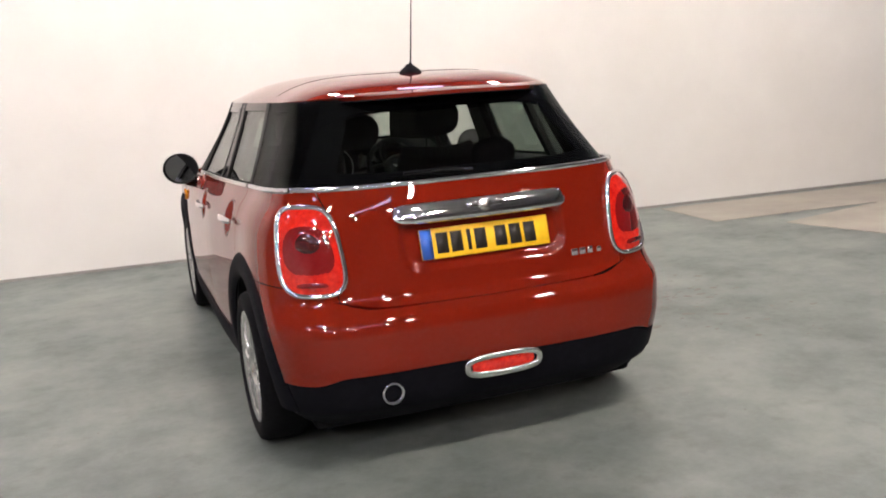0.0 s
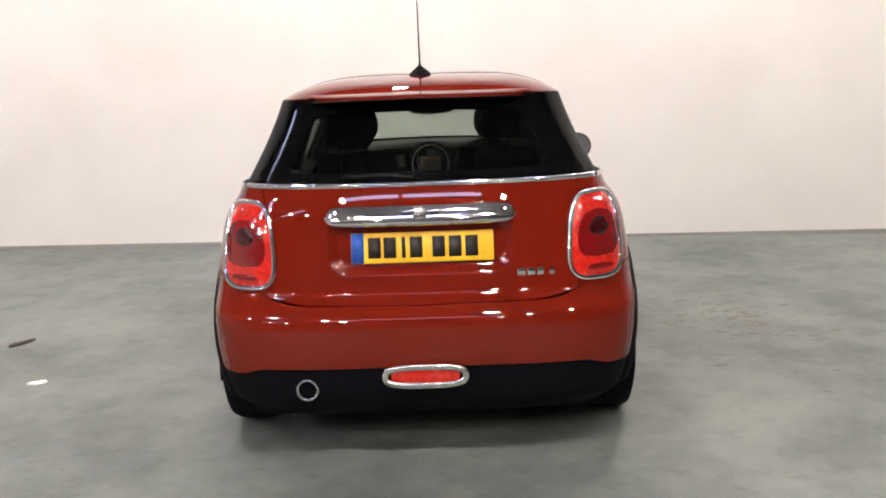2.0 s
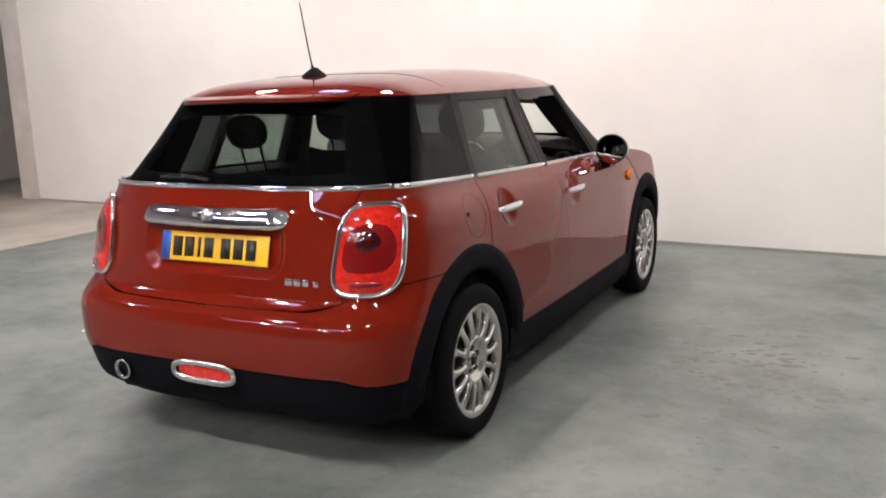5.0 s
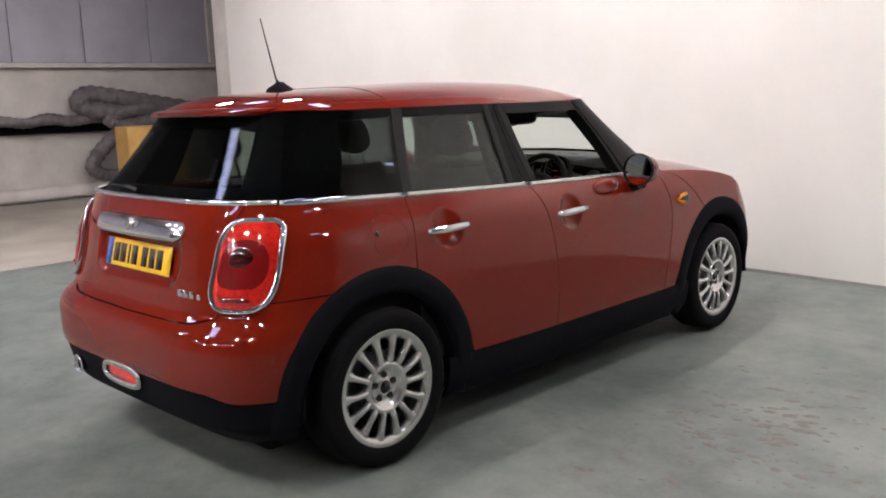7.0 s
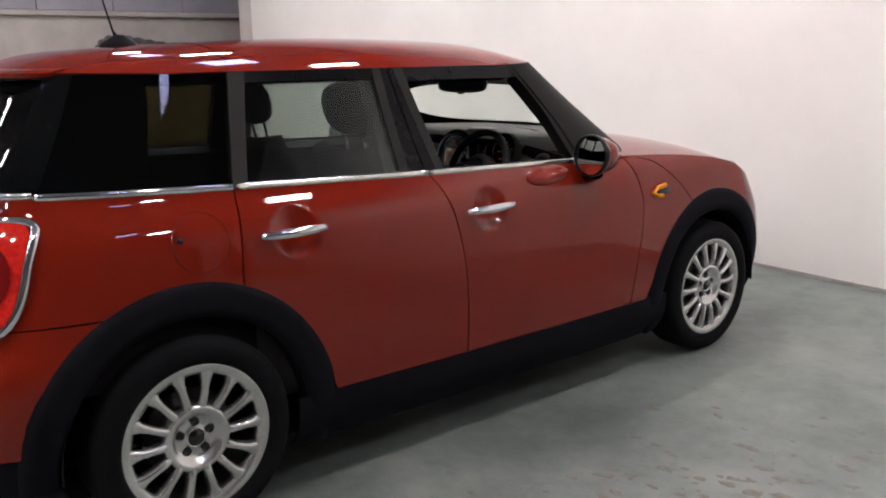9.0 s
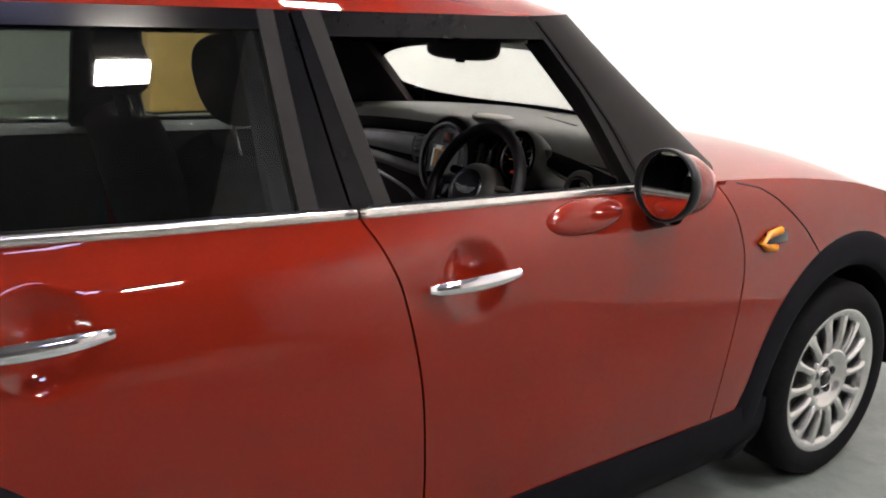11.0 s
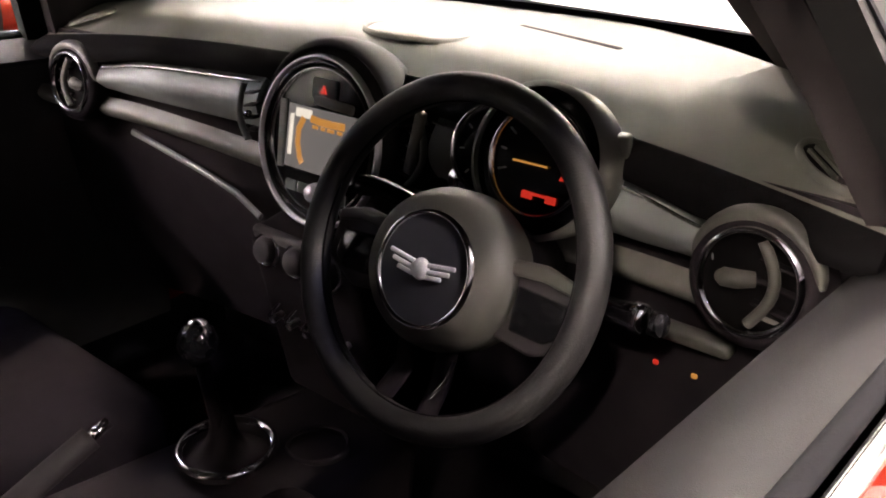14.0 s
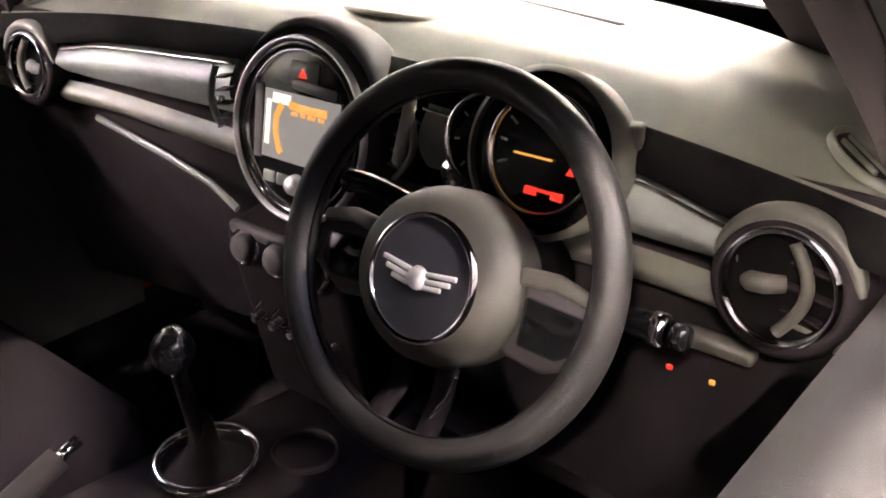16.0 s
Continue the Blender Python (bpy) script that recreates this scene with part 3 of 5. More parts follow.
rear_screen = patch("rear_screen", screen_f(0.0, 1.0, lambda t: rear_edge(t), lambda t: REAR_C - 1, 0.002), lin(-1, 1, 41), lin(0, 1, 15), TINT, tailgate, 0.002, "tinted heated rear screen", HOUSE_C)
rear_screen.visible_shadow = False
patch("screen_foot_band", border_f(0.0, 0.0, 0.11, 0.14, lambda t: rear_edge(t), lambda t: REAR_C - 1, 0.008), lin(-1, 1, 81), lin(0, 1, 6), FRIT, tailgate, 0.004, "black band at the foot of the rear screen", HOUSE_C)
patch("windscreen", screen_f(0.0, 0.96, lambda t: q_win(t, 0.40), lambda t: q_win(t, 1.0), 0.004), lin(-1, 1, 41), lin(0, 1, 15), CLEAR, car, 0.004, "clear windscreen", HOUSE_C).visible_shadow = False
patch("windscreen_base_band", border_f(0.0, 0.0, 0.19, 0.16, lambda t: q_win(t, 0.405), lambda t: q_win(t, 1.0), 0.012), lin(-1, 1, 81), lin(0, 1, 6), GLOSSBLACK, car, 0.004, "black band at the foot of the windscreen", HOUSE_C)
patch("windscreen_header", border_f(0.74, -0.14, 1.0, 0.0, lambda t: q_win(t, 0.405), lambda t: q_win(t, 1.0), 0.0), lin(-1, 1, 81), lin(0, 1, 6), GLOSSBLACK, car, 0.02, "", HOUSE_C)
patch("tailgate_header", border_f(0.83, -0.20, 1.0, 0.0, lambda t: rear_edge(t), lambda t: REAR_C - 1, 0.008), lin(-1, 1, 81), lin(0, 1, 6), FRIT, tailgate, 0.02, "", HOUSE_C)


def roof_f(u, v, drop=0.0):
    return roof(mix(REAR_C - 1, 2.45, abs(u)), v, 1 if u >= 0 else -1, drop)


roof_us = lin(-1, 1, 121)
patch("roof", roof_f, roof_us, [0.0, 0.15, 0.3, 0.45, 0.6, 0.7, 0.78, 0.85, 0.9, 0.94, 0.975, 1.0], RED, car, 0.008, "", (0, 0.7, 0.5))
patch("headlining", lambda u, v: roof_f(u, v * 0.985, 0.028), roof_us[::2], [0.0, 0.25, 0.5, 0.7, 0.85, 1.0], LINING, car, 0, "grey cloth headlining", (0, 0.7, 0.5))

# roof spoiler
def spoiler_f(u, v):
    a = abs(u)
    e = roof(mix(REAR_C - 1, -0.36, a), 0.97, 1 if u >= 0 else -1)
    return Vector((e.x * (1 - 0.03 * v), e.y - v * (0.085 - 0.045 * a ** 4), e.z + 0.004 - 0.012 * v * v))


spoiler = patch("spoiler", spoiler_f, lin(-1, 1, 41), lin(0, 1, 7), RED, tailgate, 0.016, "red roof spoiler", (0, -0.3, 1.0))
patch("spoiler_underside", lambda u, v: spoiler_f(u * 0.98, v * 0.96) - Vector((0, 0, 0.019 + 0.022 * (1 - v))), lin(-1, 1, 31), lin(0, 1, 5), GLOSSBLACK, tailgate, 0.004, "", (0, -0.3, 1.6))

# roof aerial
aerial = empty("aerial", car)
part("aerial_base", lathe([(0.0, 0.036), (0.012, 0.035), (0.022, 0.026), (0.040, 0.014), (0.050, 0.004), (0.052, -0.004)], 24, pose(0, 0.175, 1.443, -2, 0, 0) @ Matrix.Diagonal((0.95, 1.35, 1.15, 1))), CLAD, aerial)
part("aerial_mast", sweep([(0, 0.165, 1.462), (0, 0.14, 1.56), (0, 0.095, 1.75)], 0.0032, taper=lambda t: 1.3 - 0.6 * t, seg=8, up=(1, 0, 0)), RUBBER, aerial)
part("aerial_joint", sweep([(0, 0.168, 1.46), (0, 0.160, 1.492)], 0.006, seg=8, up=(1, 0, 0)), RUBBER, aerial)

part("roof_joint", sweep([roof(0.30, abs(k), 1 if k >= 0 else -1) + Vector((0, 0, 0.0005)) for k in lin(-0.93, 0.93, 41)], 0.0008, seg=6, up=(0, 1, 0)), DARK, car, "dark roof panel joint")

# chrome belt line
for s in (1, -1):
    for dname, q0, q1 in (("rear", -0.32, 0.205), ("rear", 0.217, 0.922), ("front", 0.929, 1.69)):
        line = []
        for q in lin(q0, q1, 25):
            p = body(q, belt_z(q) - 0.004, s)
            line.append((p.x + s * 0.001, p.y, p.z))
        part("belt_strip", sweep(line, 0.007, 0.0115, seg=8), CHROME if q0 < 0.2 else SATIN, doors[(dname, s)] if q0 > 0 else car, "bright chrome belt strip")
line = [body(mix(REAR_C - 1, -0.325, abs(u)), belt_z(-0.6) - 0.004, 1 if u >= 0 else -1) + Vector((0, -0.002, 0)) for u in lin(-1, 1, 61)]
part("belt_strip", sweep(line, 0.006, 0.010, seg=8), CHROME, tailgate, "bright chrome strip under the rear screen")

# door handles
for s in (1, -1):
    for key, y0, y1, z in (("rear", 0.247, 0.478, 0.882), ("front", 1.035, 1.268, 0.862)):
        d, base = doors[(key, s)], []
        for i in range(14):
            t = i / 14
            y = mix(y0, y1, t)
            base.append((s * (side_x(y, z) + 0.012 + 0.018 * math.sin(math.pi * t) ** 0.6), y, z + 0.006 * t - 0.004))
        h = part("handle", sweep(base, 0.011, 0.0145, seg=12, taper=lambda t: 0.55 + 0.55 * math.sin(math.pi * min(1, max(0.0, t))) ** 0.5), CHROME, d, "chrome door handle")

# bonnet shut lines and the plug behind the rear door
for s in (1, -1):
    shut = [off_body(q, z, 0.0006, s) for q, z in ((2.03, 0.965), (2.12, 0.945), (2.18, 0.915), (2.24, 0.873), (2.31, 0.820), (2.36, 0.770), (2.395, 0.735))]
    part("bonnet_joint", sweep(shut, 0.0018, seg=6, up=(1, 0, 0)), DARK, car, "dark bonnet shut line")
flap = [off_body(y, z, 0.0004, 1) for y, z in ((0.065 + 0.085 * math.cos(a), 0.885 + 0.085 * math.sin(a)) for a in lin(0, 2 * math.pi, 49)[:-1])]
part("flap_joint", sweep(flap, 0.0008, closed=True, seg=6, up=(1, 0, 0)), REDBLACK, car, "dark round joint of the fuel flap")
part("flap_catch", lathe([(0.0, 0.003), (0.008, 0.003), (0.010, 0.0)], 16, axes((0.8045, 0.002, 0.899), (1, 0, 0.15), (0, 1, 0))), GLOSSBLACK, car, "small black plug")



def lamp_w(hw, h):
    """Half width at relative height h: wider at the foot, drawn in towards the top."""
    return hw * (1.02 - 0.13 * h)


def blob_on(name, cx, cz, hw, hh, depth, mat, parent, s, power=3.0, off=0.0, label="", rings=9, seg=40):
    """A cushion-shaped piece on the rear of the body, centred at half width cx and height cz."""
    verts, faces = [], []
    for i in range(rings):
        k = i / (rings - 1)
        for j in range(seg):
            a = 2 * math.pi * j / seg
            c, sn = math.cos(a), math.sin(a)
            r = (abs(c) ** power + abs(sn) ** power) ** (-1 / power)
            x, z = cx + lamp_w(hw, r * sn * k) * r * c * k, cz + hh * r * sn * k
            verts.append(off_body(q_at(x, z), z, off + depth * (1 - k ** 3), s))
    for i in range(rings - 1):
        for j in range(seg):
            f = (i * seg + j, i * seg + (j + 1) % seg, (i + 1) * seg + (j + 1) % seg, (i + 1) * seg + j)
            faces.append(f if s > 0 else f[::-1])
    return part(name, (verts, faces), mat, parent, label)


def contour_on(cx, cz, hw, hh, off, s, power=3.0, seg=56):
    pts = []
    for j in range(seg):
        a = 2 * math.pi * j / seg
        c, sn = math.cos(a), math.sin(a)
        r = (abs(c) ** power + abs(sn) ** power) ** (-1 / power)
        x, z = cx + lamp_w(hw, r * sn) * r * c, cz + hh * r * sn
        pts.append(off_body(q_at(x, z), z, off, s))
    return pts


# rear lamps
for s in (1, -1):
    lamp = empty("rear_lamp", car)
    lamp["label"] = "red rear lamp in a chrome ring"
    blob_on("lens", 0.642, 0.836, 0.090, 0.146, 0.016, REDLENS, lamp, s, 3.6, 0.010)
    blob_on("lamp_core", 0.644, 0.838, 0.074, 0.088, 0.008, REDDARK, lamp, s, 2.6, 0.022, "dark red inner lamp", 6, 32)
    part("chrome_ring", sweep(contour_on(0.642, 0.836, 0.096, 0.152, 0.006, s, 3.6), 0.0108, 0.013, closed=True, seg=10, up=(0, -1, 0)), CHROME, lamp)
    blob_on("reversing_lamp", 0.643, 0.862, 0.037, 0.037, 0.006, REDBLACK, lamp, s, 2.0, 0.028, "dark round bulb housing", 5, 24)
    blob_on("reflector_bar", 0.648, 0.722, 0.046, 0.009, 0.003, REDDARK, lamp, s, 4.0, 0.024, "dark slot", 4, 24)

# number plate with plain bars, grip, badge
tilt = math.degrees(math.atan2(0.027, 0.106))
plate_m = pose(0.004, -0.548, 0.822, 90 - tilt, 0, 0)
plate = empty("number_plate", tailgate)
plate["label"] = "yellow number plate with a blue band and dark bars"
part("plate_board", block((0.52, 0.111, 0.004), plate_m, 0.0015), YELLOW, plate)
part("plate_band", block((0.045, 0.109, 0.002), plate_m @ pose(-0.236, 0, 0.0028)), PLATEBLUE, plate)
for i, x in enumerate((-0.175, -0.118, -0.068, -0.022, 0.060, 0.120, 0.180)):
    part("plate_bar", block((0.014 if i == 2 else 0.046, 0.076, 0.0015), plate_m @ pose(x, 0, 0.003)), INK, plate)


def grip_bar():
    verts, faces, seg = [], [], 24
    for i in range(33):
        x = mix(-0.348, 0.348, 0.5 - 0.5 * math.cos(math.pi * i / 32))
        k = max(0.0, 1 - abs(x / 0.348) ** 16) ** 0.4
        yy = -0.536 + 0.016 * (x / 0.338) ** 2
        for j in range(seg):
            a = 2 * math.pi * j / seg
            ca, sa = math.cos(a), math.sin(a)
            r = (abs(ca) ** 3.4 + abs(sa) ** 3.4) ** (-1 / 3.4)
            verts.append((x, yy - 0.034 * k * r * ca + 0.014 * r * sa, 0.940 + 0.038 * k * r * sa))
    for i in range(32):
        for j in range(seg):
            faces.append((i * seg + j, (i + 1) * seg + j, (i + 1) * seg + (j + 1) % seg, i * seg + (j + 1) % seg))
    return verts, faces


handle = part("tailgate_handle", grip_bar(), CHROME, tailgate, "broad chrome tailgate grip bar")
part("badge_disc", lathe([(0.0, 0.006), (0.018, 0.006), (0.021, 0.003), (0.022, 0.0)], 24, axes((0, -0.566, 0.950), (0, -1, 0.35)) @ Matrix.Scale(1.25, 4)), SATIN, tailgate, "round chrome badge")
for s in (1, -1):
    part("badge_wing", block((0.050, 0.020, 0.005), axes((s * 0.044, -0.565, 0.952), (0, -1, 0.25)), 0.002), CHROME, tailgate)
for i, (x, w, h) in enumerate(((0.362, 0.030, 0.026), (0.398, 0.028, 0.026), (0.432, 0.024, 0.026), (0.474, 0.020, 0.020))):
    z = 0.722 - 0.003 * (i == 3)
    p = off_body(q_at(x, z), z, 0.002, 1)
    part("badge_bar", block((w, h, 0.004), axes(p, (0.12, -1, 0.05)), 0.0015), CHROME, tailgate, "small chrome badge shape")

# rear fog lamp and exhaust
fog = empty("rear_fog_lamp", rear_bumper)


def race(cx, y, z, hw, hh, n=40, pw=3.2):
    out = []
    for j in range(n):
        a = 2 * math.pi * j / n
        c, sn = math.cos(a), math.sin(a)
        r = (abs(c) ** pw + abs(sn) ** pw) ** (-1 / pw)
        out.append((cx + hw * r * c, y, z + hh * r * sn))
    return out


part("chrome_ring", sweep(race(0.002, -0.660, 0.366, 0.146, 0.034), 0.0125, 0.009, closed=True, seg=12, up=(0, -1, 0)), SATIN, fog)
ring = race(0.002, -0.655, 0.366, 0.125, 0.026)
part("lens", ([(0.002, -0.668, 0.366)] + ring, [(0, (j + 1) % 40 + 1, j + 1) for j in range(40)]), REDLENS, fog, "red fog lamp lens")
ex_m = axes((-0.430, -0.60, 0.323), (0, -1, 0))
exhaust = part("exhaust_pipe", lathe([(0.030, -0.2), (0.037, -0.05), (0.037, 0.045), (0.041, 0.05), (0.041, 0.054), (0.034, 0.055), (0.031, 0.04), (0.030, -0.15)], 32, ex_m), CHROME, car, "chrome exhaust tailpipe")
part("pipe_inside", lathe([(0.0, -0.1), (0.0305, -0.1)], 24, ex_m), DARK, exhaust)


# wheels
def one_spoke():
    """A tapered spoke along local x with a rounded crown, flared into hub and rim."""
    rows = ((0.072, 0.0150, 0.004), (0.088, 0.0160, 0.014), (0.102, 0.0135, 0.020), (0.125, 0.0122, 0.022), (0.155, 0.0128, 0.021),
            (0.176, 0.0160, 0.019), (0.190, 0.0235, 0.017), (0.200, 0.0345, 0.016), (0.208, 0.0460, 0.016))
    verts, faces, k = [], [], 9
    for r, w, h in rows:
        for t, d in ((-1.0, -0.012), (-0.88, -0.004), (-0.55, 0.0005), (0, 0.002), (0.55, 0.0005), (0.88, -0.004), (1.0, -0.012), (0.9, -0.032), (-0.9, -0.032)):
            verts.append((r, w * t, h + d))
    for q in range(len(rows) - 1):
        for j in range(k):
            faces.append((q * k + j, (q + 1) * k + j, (q + 1) * k + (j + 1) % k, q * k + (j + 1) % k))
    return verts, faces


def wheel_at(m):
    w = empty("wheel", car)
    w.matrix_basis = m
    part("tyre", lathe([(0.215, -0.180), (0.235, -0.192), (0.27, -0.197), (0.297, -0.188), (0.308, -0.165), (0.311, -0.10), (0.308, -0.03), (0.297, -0.008), (0.27, 0.002), (0.238, -0.003), (0.226, -0.009), (0.220, -0.02)], 64, Matrix.Translation((0, 0, 0.055))), RUBBER, w)
    part("rim", lathe([(0.220, 0.040), (0.225, 0.044), (0.218, 0.047), (0.202, 0.040), (0.190, 0.036), (0.188, 0.012), (0.192, -0.06), (0.19, -0.12)], 64, Matrix.Diagonal((1.035, 1.035, 1.02, 1))), ALLOY, w, "silver alloy rim")
    for i in range(14):
        sp = part("spoke", one_spoke(), ALLOY, w) if i == 0 else first.copy()
        if i == 0:
            first = sp
        else:
            scene.collection.objects.link(sp)
        sp.matrix_basis = Matrix.Rotation(2 * math.pi * i / 14, 4, "Z") @ Matrix.Translation((0, 0, 0.022)) @ Matrix.Diagonal((1.03, 1.0, 1, 1))
    part("hub", lathe([(0.0, 0.022), (0.030, 0.022), (0.034, 0.018), (0.060, 0.019), (0.068, 0.026), (0.080, 0.036), (0.092, 0.041), (0.100, 0.038), (0.104, 0.028), (0.105, -0.01)], 56), ALLOY, w, "silver wheel hub")
    part("hub_cap", lathe([(0.0, 0.030), (0.021, 0.029), (0.026, 0.023), (0.027, 0.018)], 28), GLOSSBLACK, w, "round black hub cap")
    part("hub_cap_ring", lathe([(0.0255, 0.021), (0.0270, 0.026), (0.0295, 0.025), (0.0305, 0.020)], 28), CHROME, w)
    for i in range(5):
        a = 2 * math.pi * i / 5 + 0.3
        part("wheel_bolt", lathe([(0.0, 0.0205), (0.0085, 0.0205), (0.0105, 0.0225), (0.0130, 0.0225), (0.0135, 0.018)], 16, pose(0.0480 * math.cos(a), 0.0480 * math.sin(a), 0.0)), GLOSSBLACK, w)
    part("brake_disc", lathe([(0.03, -0.03), (0.135, -0.03), (0.135, -0.05), (0.03, -0.05)], 40), plain_dark, w, "dull grey brake disc")
    return w


plain_dark = plain("dull_brake_metal", (0.02, 0.019, 0.018), 0.6, 0.3)
for yw in (0.0, WHEELBASE):
    for s in (1, -1):
        wheel_at(axes((s * 0.787, yw, AXLE + 0.006), (s, 0, 0), (0, 1, 0)))

# door mirrors
for s in (1, -1):
    d = doors[("front", s)]
    mir = empty("door_mirror", d)
    mir["label"] = "red door mirror with black housing"
    c = Vector((0.885 if s > 0 else -0.893, 1.660 if s > 0 else 1.675, 1.008))
    mm = axes(c, (-s * 0.07 if s > 0 else s * 0.16, -1, 0.08), (1, 0, 0))
    size = Matrix.Diagonal((1.05, 0.94, 0.96, 1) if s > 0 else (1.13, 1.0, 1.0, 1))
    gm0 = axes(c + Vector((0, -0.026, 0.002)), (-s * 0.16, -1, 0.10 if s > 0 else 0.30), (1, 0, 0))
    shell = [(0.0, -0.110), (0.031, -0.103), (0.057, -0.080), (0.074, -0.042), (0.080, 0.0)]
    part("shell", lathe(shell, 40, mm @ size), RED, mir, "red mirror shell")
    part("surround", lathe([(0.080, 0.0), (0.0855, 0.010), (0.0865, 0.020), (0.0855, 0.028), (0.082, 0.031), (0.0798, 0.028), (0.079, 0.014), (0.0, 0.010)], 40, mm @ size), MIRRORBLACK, mir, "black mirror surround")
    part("mirror_glass", lathe([(0.0, 0.0002), (0.0785, 0.0)], 40, gm0 @ size), MIRROR, mir, "mirror glass")
    ball = [(math.sin(a), math.cos(a)) for a in lin(0.0, math.pi, 17)]
    part("mirror_foot", lathe(ball, 40, axes((s * (side_x(1.478, 0.942) - 0.004), 1.478, 0.942), (s * 0.87, 0, 0.49), (0, 1, 0.08)) @ Matrix.Diagonal((0.122, 0.040, 0.022, 1))), RED, mir, "red bulged mirror foot on the door")
    part("stalk", sweep([(s * 0.785, c.y + 0.045, 0.935), (s * 0.83, c.y + 0.035, 0.922), (s * 0.875, c.y + 0.025, 0.935)], 0.036, 0.028, seg=14, taper=lambda t: 1.15 - 0.3 * t), GLOSSBLACK, mir)

# side indicators
for s in (1, -1):
    sc = empty("side_indicator", car)
    sc["label"] = "amber side indicator in a dark blade-shaped trim"
    y, z = 2.125, 0.812
    x = side_x(y, z)
    part("trim_blade", block((0.10, 0.034, 0.012), axes((s * (x + 0.001), y + 0.03, z + 0.004), (s, 0, 0.12), (0, 1, 0)) , 0.005), GLOSSBLACK, sc)
    part("amber_lens", sweep([(s * (x + 0.006), y + 0.045, z + 0.024), (s * (x + 0.008), y - 0.01, z + 0.018), (s * (x + 0.008), y - 0.04, z), (s * (x + 0.008), y - 0.01, z - 0.018), (s * (x + 0.006), y + 0.03, z - 0.022)], 0.009, 0.011, seg=8), AMBER, sc)

# rear wiper
part("rear_wiper", sweep([(-0.02, -0.512, 1.075), (-0.12, -0.508, 1.085), (-0.28, -0.49, 1.08)], 0.010, 0.008, seg=8), GLOSSBLACK, tailgate, "black rear wiper arm")

# ---------------------------------------------------------------- cabin
# tub, carpets and door cards
part("cabin_floor", block((1.40, 2.5, 0.03), pose(0, 0.75, 0.29), 0.01), FABRIC, car, "black carpeted cabin floor")
part("bulkhead", block((1.42, 0.04, 0.66), pose(0, 2.02, 0.62), 0.01), DASHLOW, car)
part("boot_floor", block((1.10, 0.75, 0.03), pose(0, -0.12, 0.62), 0.01), FABRIC, car)
part("parcel_shelf", block((1.15, 0.42, 0.03), pose(0, -0.20, 0.985), 0.012), FABRIC, car, "black parcel shelf")
for s in (1, -1):
    patch("boot_side_lining", lambda u, v, s=s: body(mix(-0.62, 0.2, u), mix(0.5, 1.0, v), s) * 1.0 - Vector((s * 0.05, -0.03, 0)), lin(0, 1, 13), lin(0, 1, 5), FABRIC, car, 0)
    for key, y0, y1 in (("rear", 0.24, 0.90), ("front", 0.96, 1.90)):
        d = doors[(key, s)]

        def card_f(u, v, s=s, y0=y0, y1=y1):
            y = mix(y0, y1, u)
            z = mix(0.34, belt_z(y) - 0.028, v)
            return Vector((s * (side_x(y, z) - 0.075 - 0.025 * math.sin(math.pi * min(1, v * 1.2)) * (v < 0.85)), y, z))
        patch("door_card", card_f, lin(0, 1, 15), lin(0, 1, 15), DASHLOW, d, 0.01, "black plastic door card", (s * 2, 1.2, 0.6))

        def card_top_f(u, v, s=s, y0=y0, y1=y1):
            y = mix(y0, y1, u)
            zb = belt_z(y)
            return Vector((s * (side_x(y, zb) - 0.022 - 0.078 * v), y, zb - 0.004 - 0.026 * v ** 2.2))
        patch("door_card_top", card_top_f, lin(0, 1, 21), lin(0, 1, 9), CARDTOP, d, 0.01, "grey plastic door top", (0, 1.2, 0.4))
        part("window_seal", sweep([(s * (side_x(y, belt_z(y)) - 0.014), y, belt_z(y) + 0.001) for y in lin(y0, y1 if key == "rear" else 1.70, 19)], 0.008, 0.007, seg=8), RUBBER, d, "black rubber window seal")


def cushion(size, m, bevel):
    return block(size, m, bevel, 4)


def seat_back(w, h, d, m):
    """A bolstered backrest: hollow in the middle, tapered to its top."""
    def f(u, v):
        x = (u - 0.5) * w * (1 - 0.22 * max(0, v - 0.55) / 0.45)
        b = 0.035 * abs(2 * u - 1) ** 2.5 - 0.02 * math.cos(math.pi * (u - 0.5))
        return m @ Vector((x, b, v * h))
    verts, faces = [], []
    us, vs = lin(0, 1, 15), lin(0, 1, 13)
    for i, u in enumerate(us):
        for v in vs:
            verts.append(f(u, v))
    for u in us:
        for v in vs:
            p = f(u, v)
            verts.append(p - m.to_3x3() @ Vector((0, d * (0.55 + 0.45 * math.sin(math.pi * min(max(v, 0.12), 0.88)) ** 0.5) * (0.5 + 0.5 * math.sin(math.pi * u) ** 0.4), 0)))
    n, o = len(vs), len(us) * len(vs)
    for i in range(len(us) - 1):
        for j in range(n - 1):
            a = (i * n + j, (i + 1) * n + j, (i + 1) * n + j + 1, i * n + j + 1)
            faces.append(a)
            faces.append(tuple(o + k for k in reversed(a)))
    edge = [i * n for i in range(len(us))] + [(len(us) - 1) * n + j for j in range(1, n)] + [i * n + n - 1 for i in reversed(range(len(us) - 1))] + [j for j in reversed(range(1, n - 1))]
    for a, b in zip(edge, edge[1:] + edge[:1]):
        faces.append((b, a, o + a, o + b))
    return verts, faces


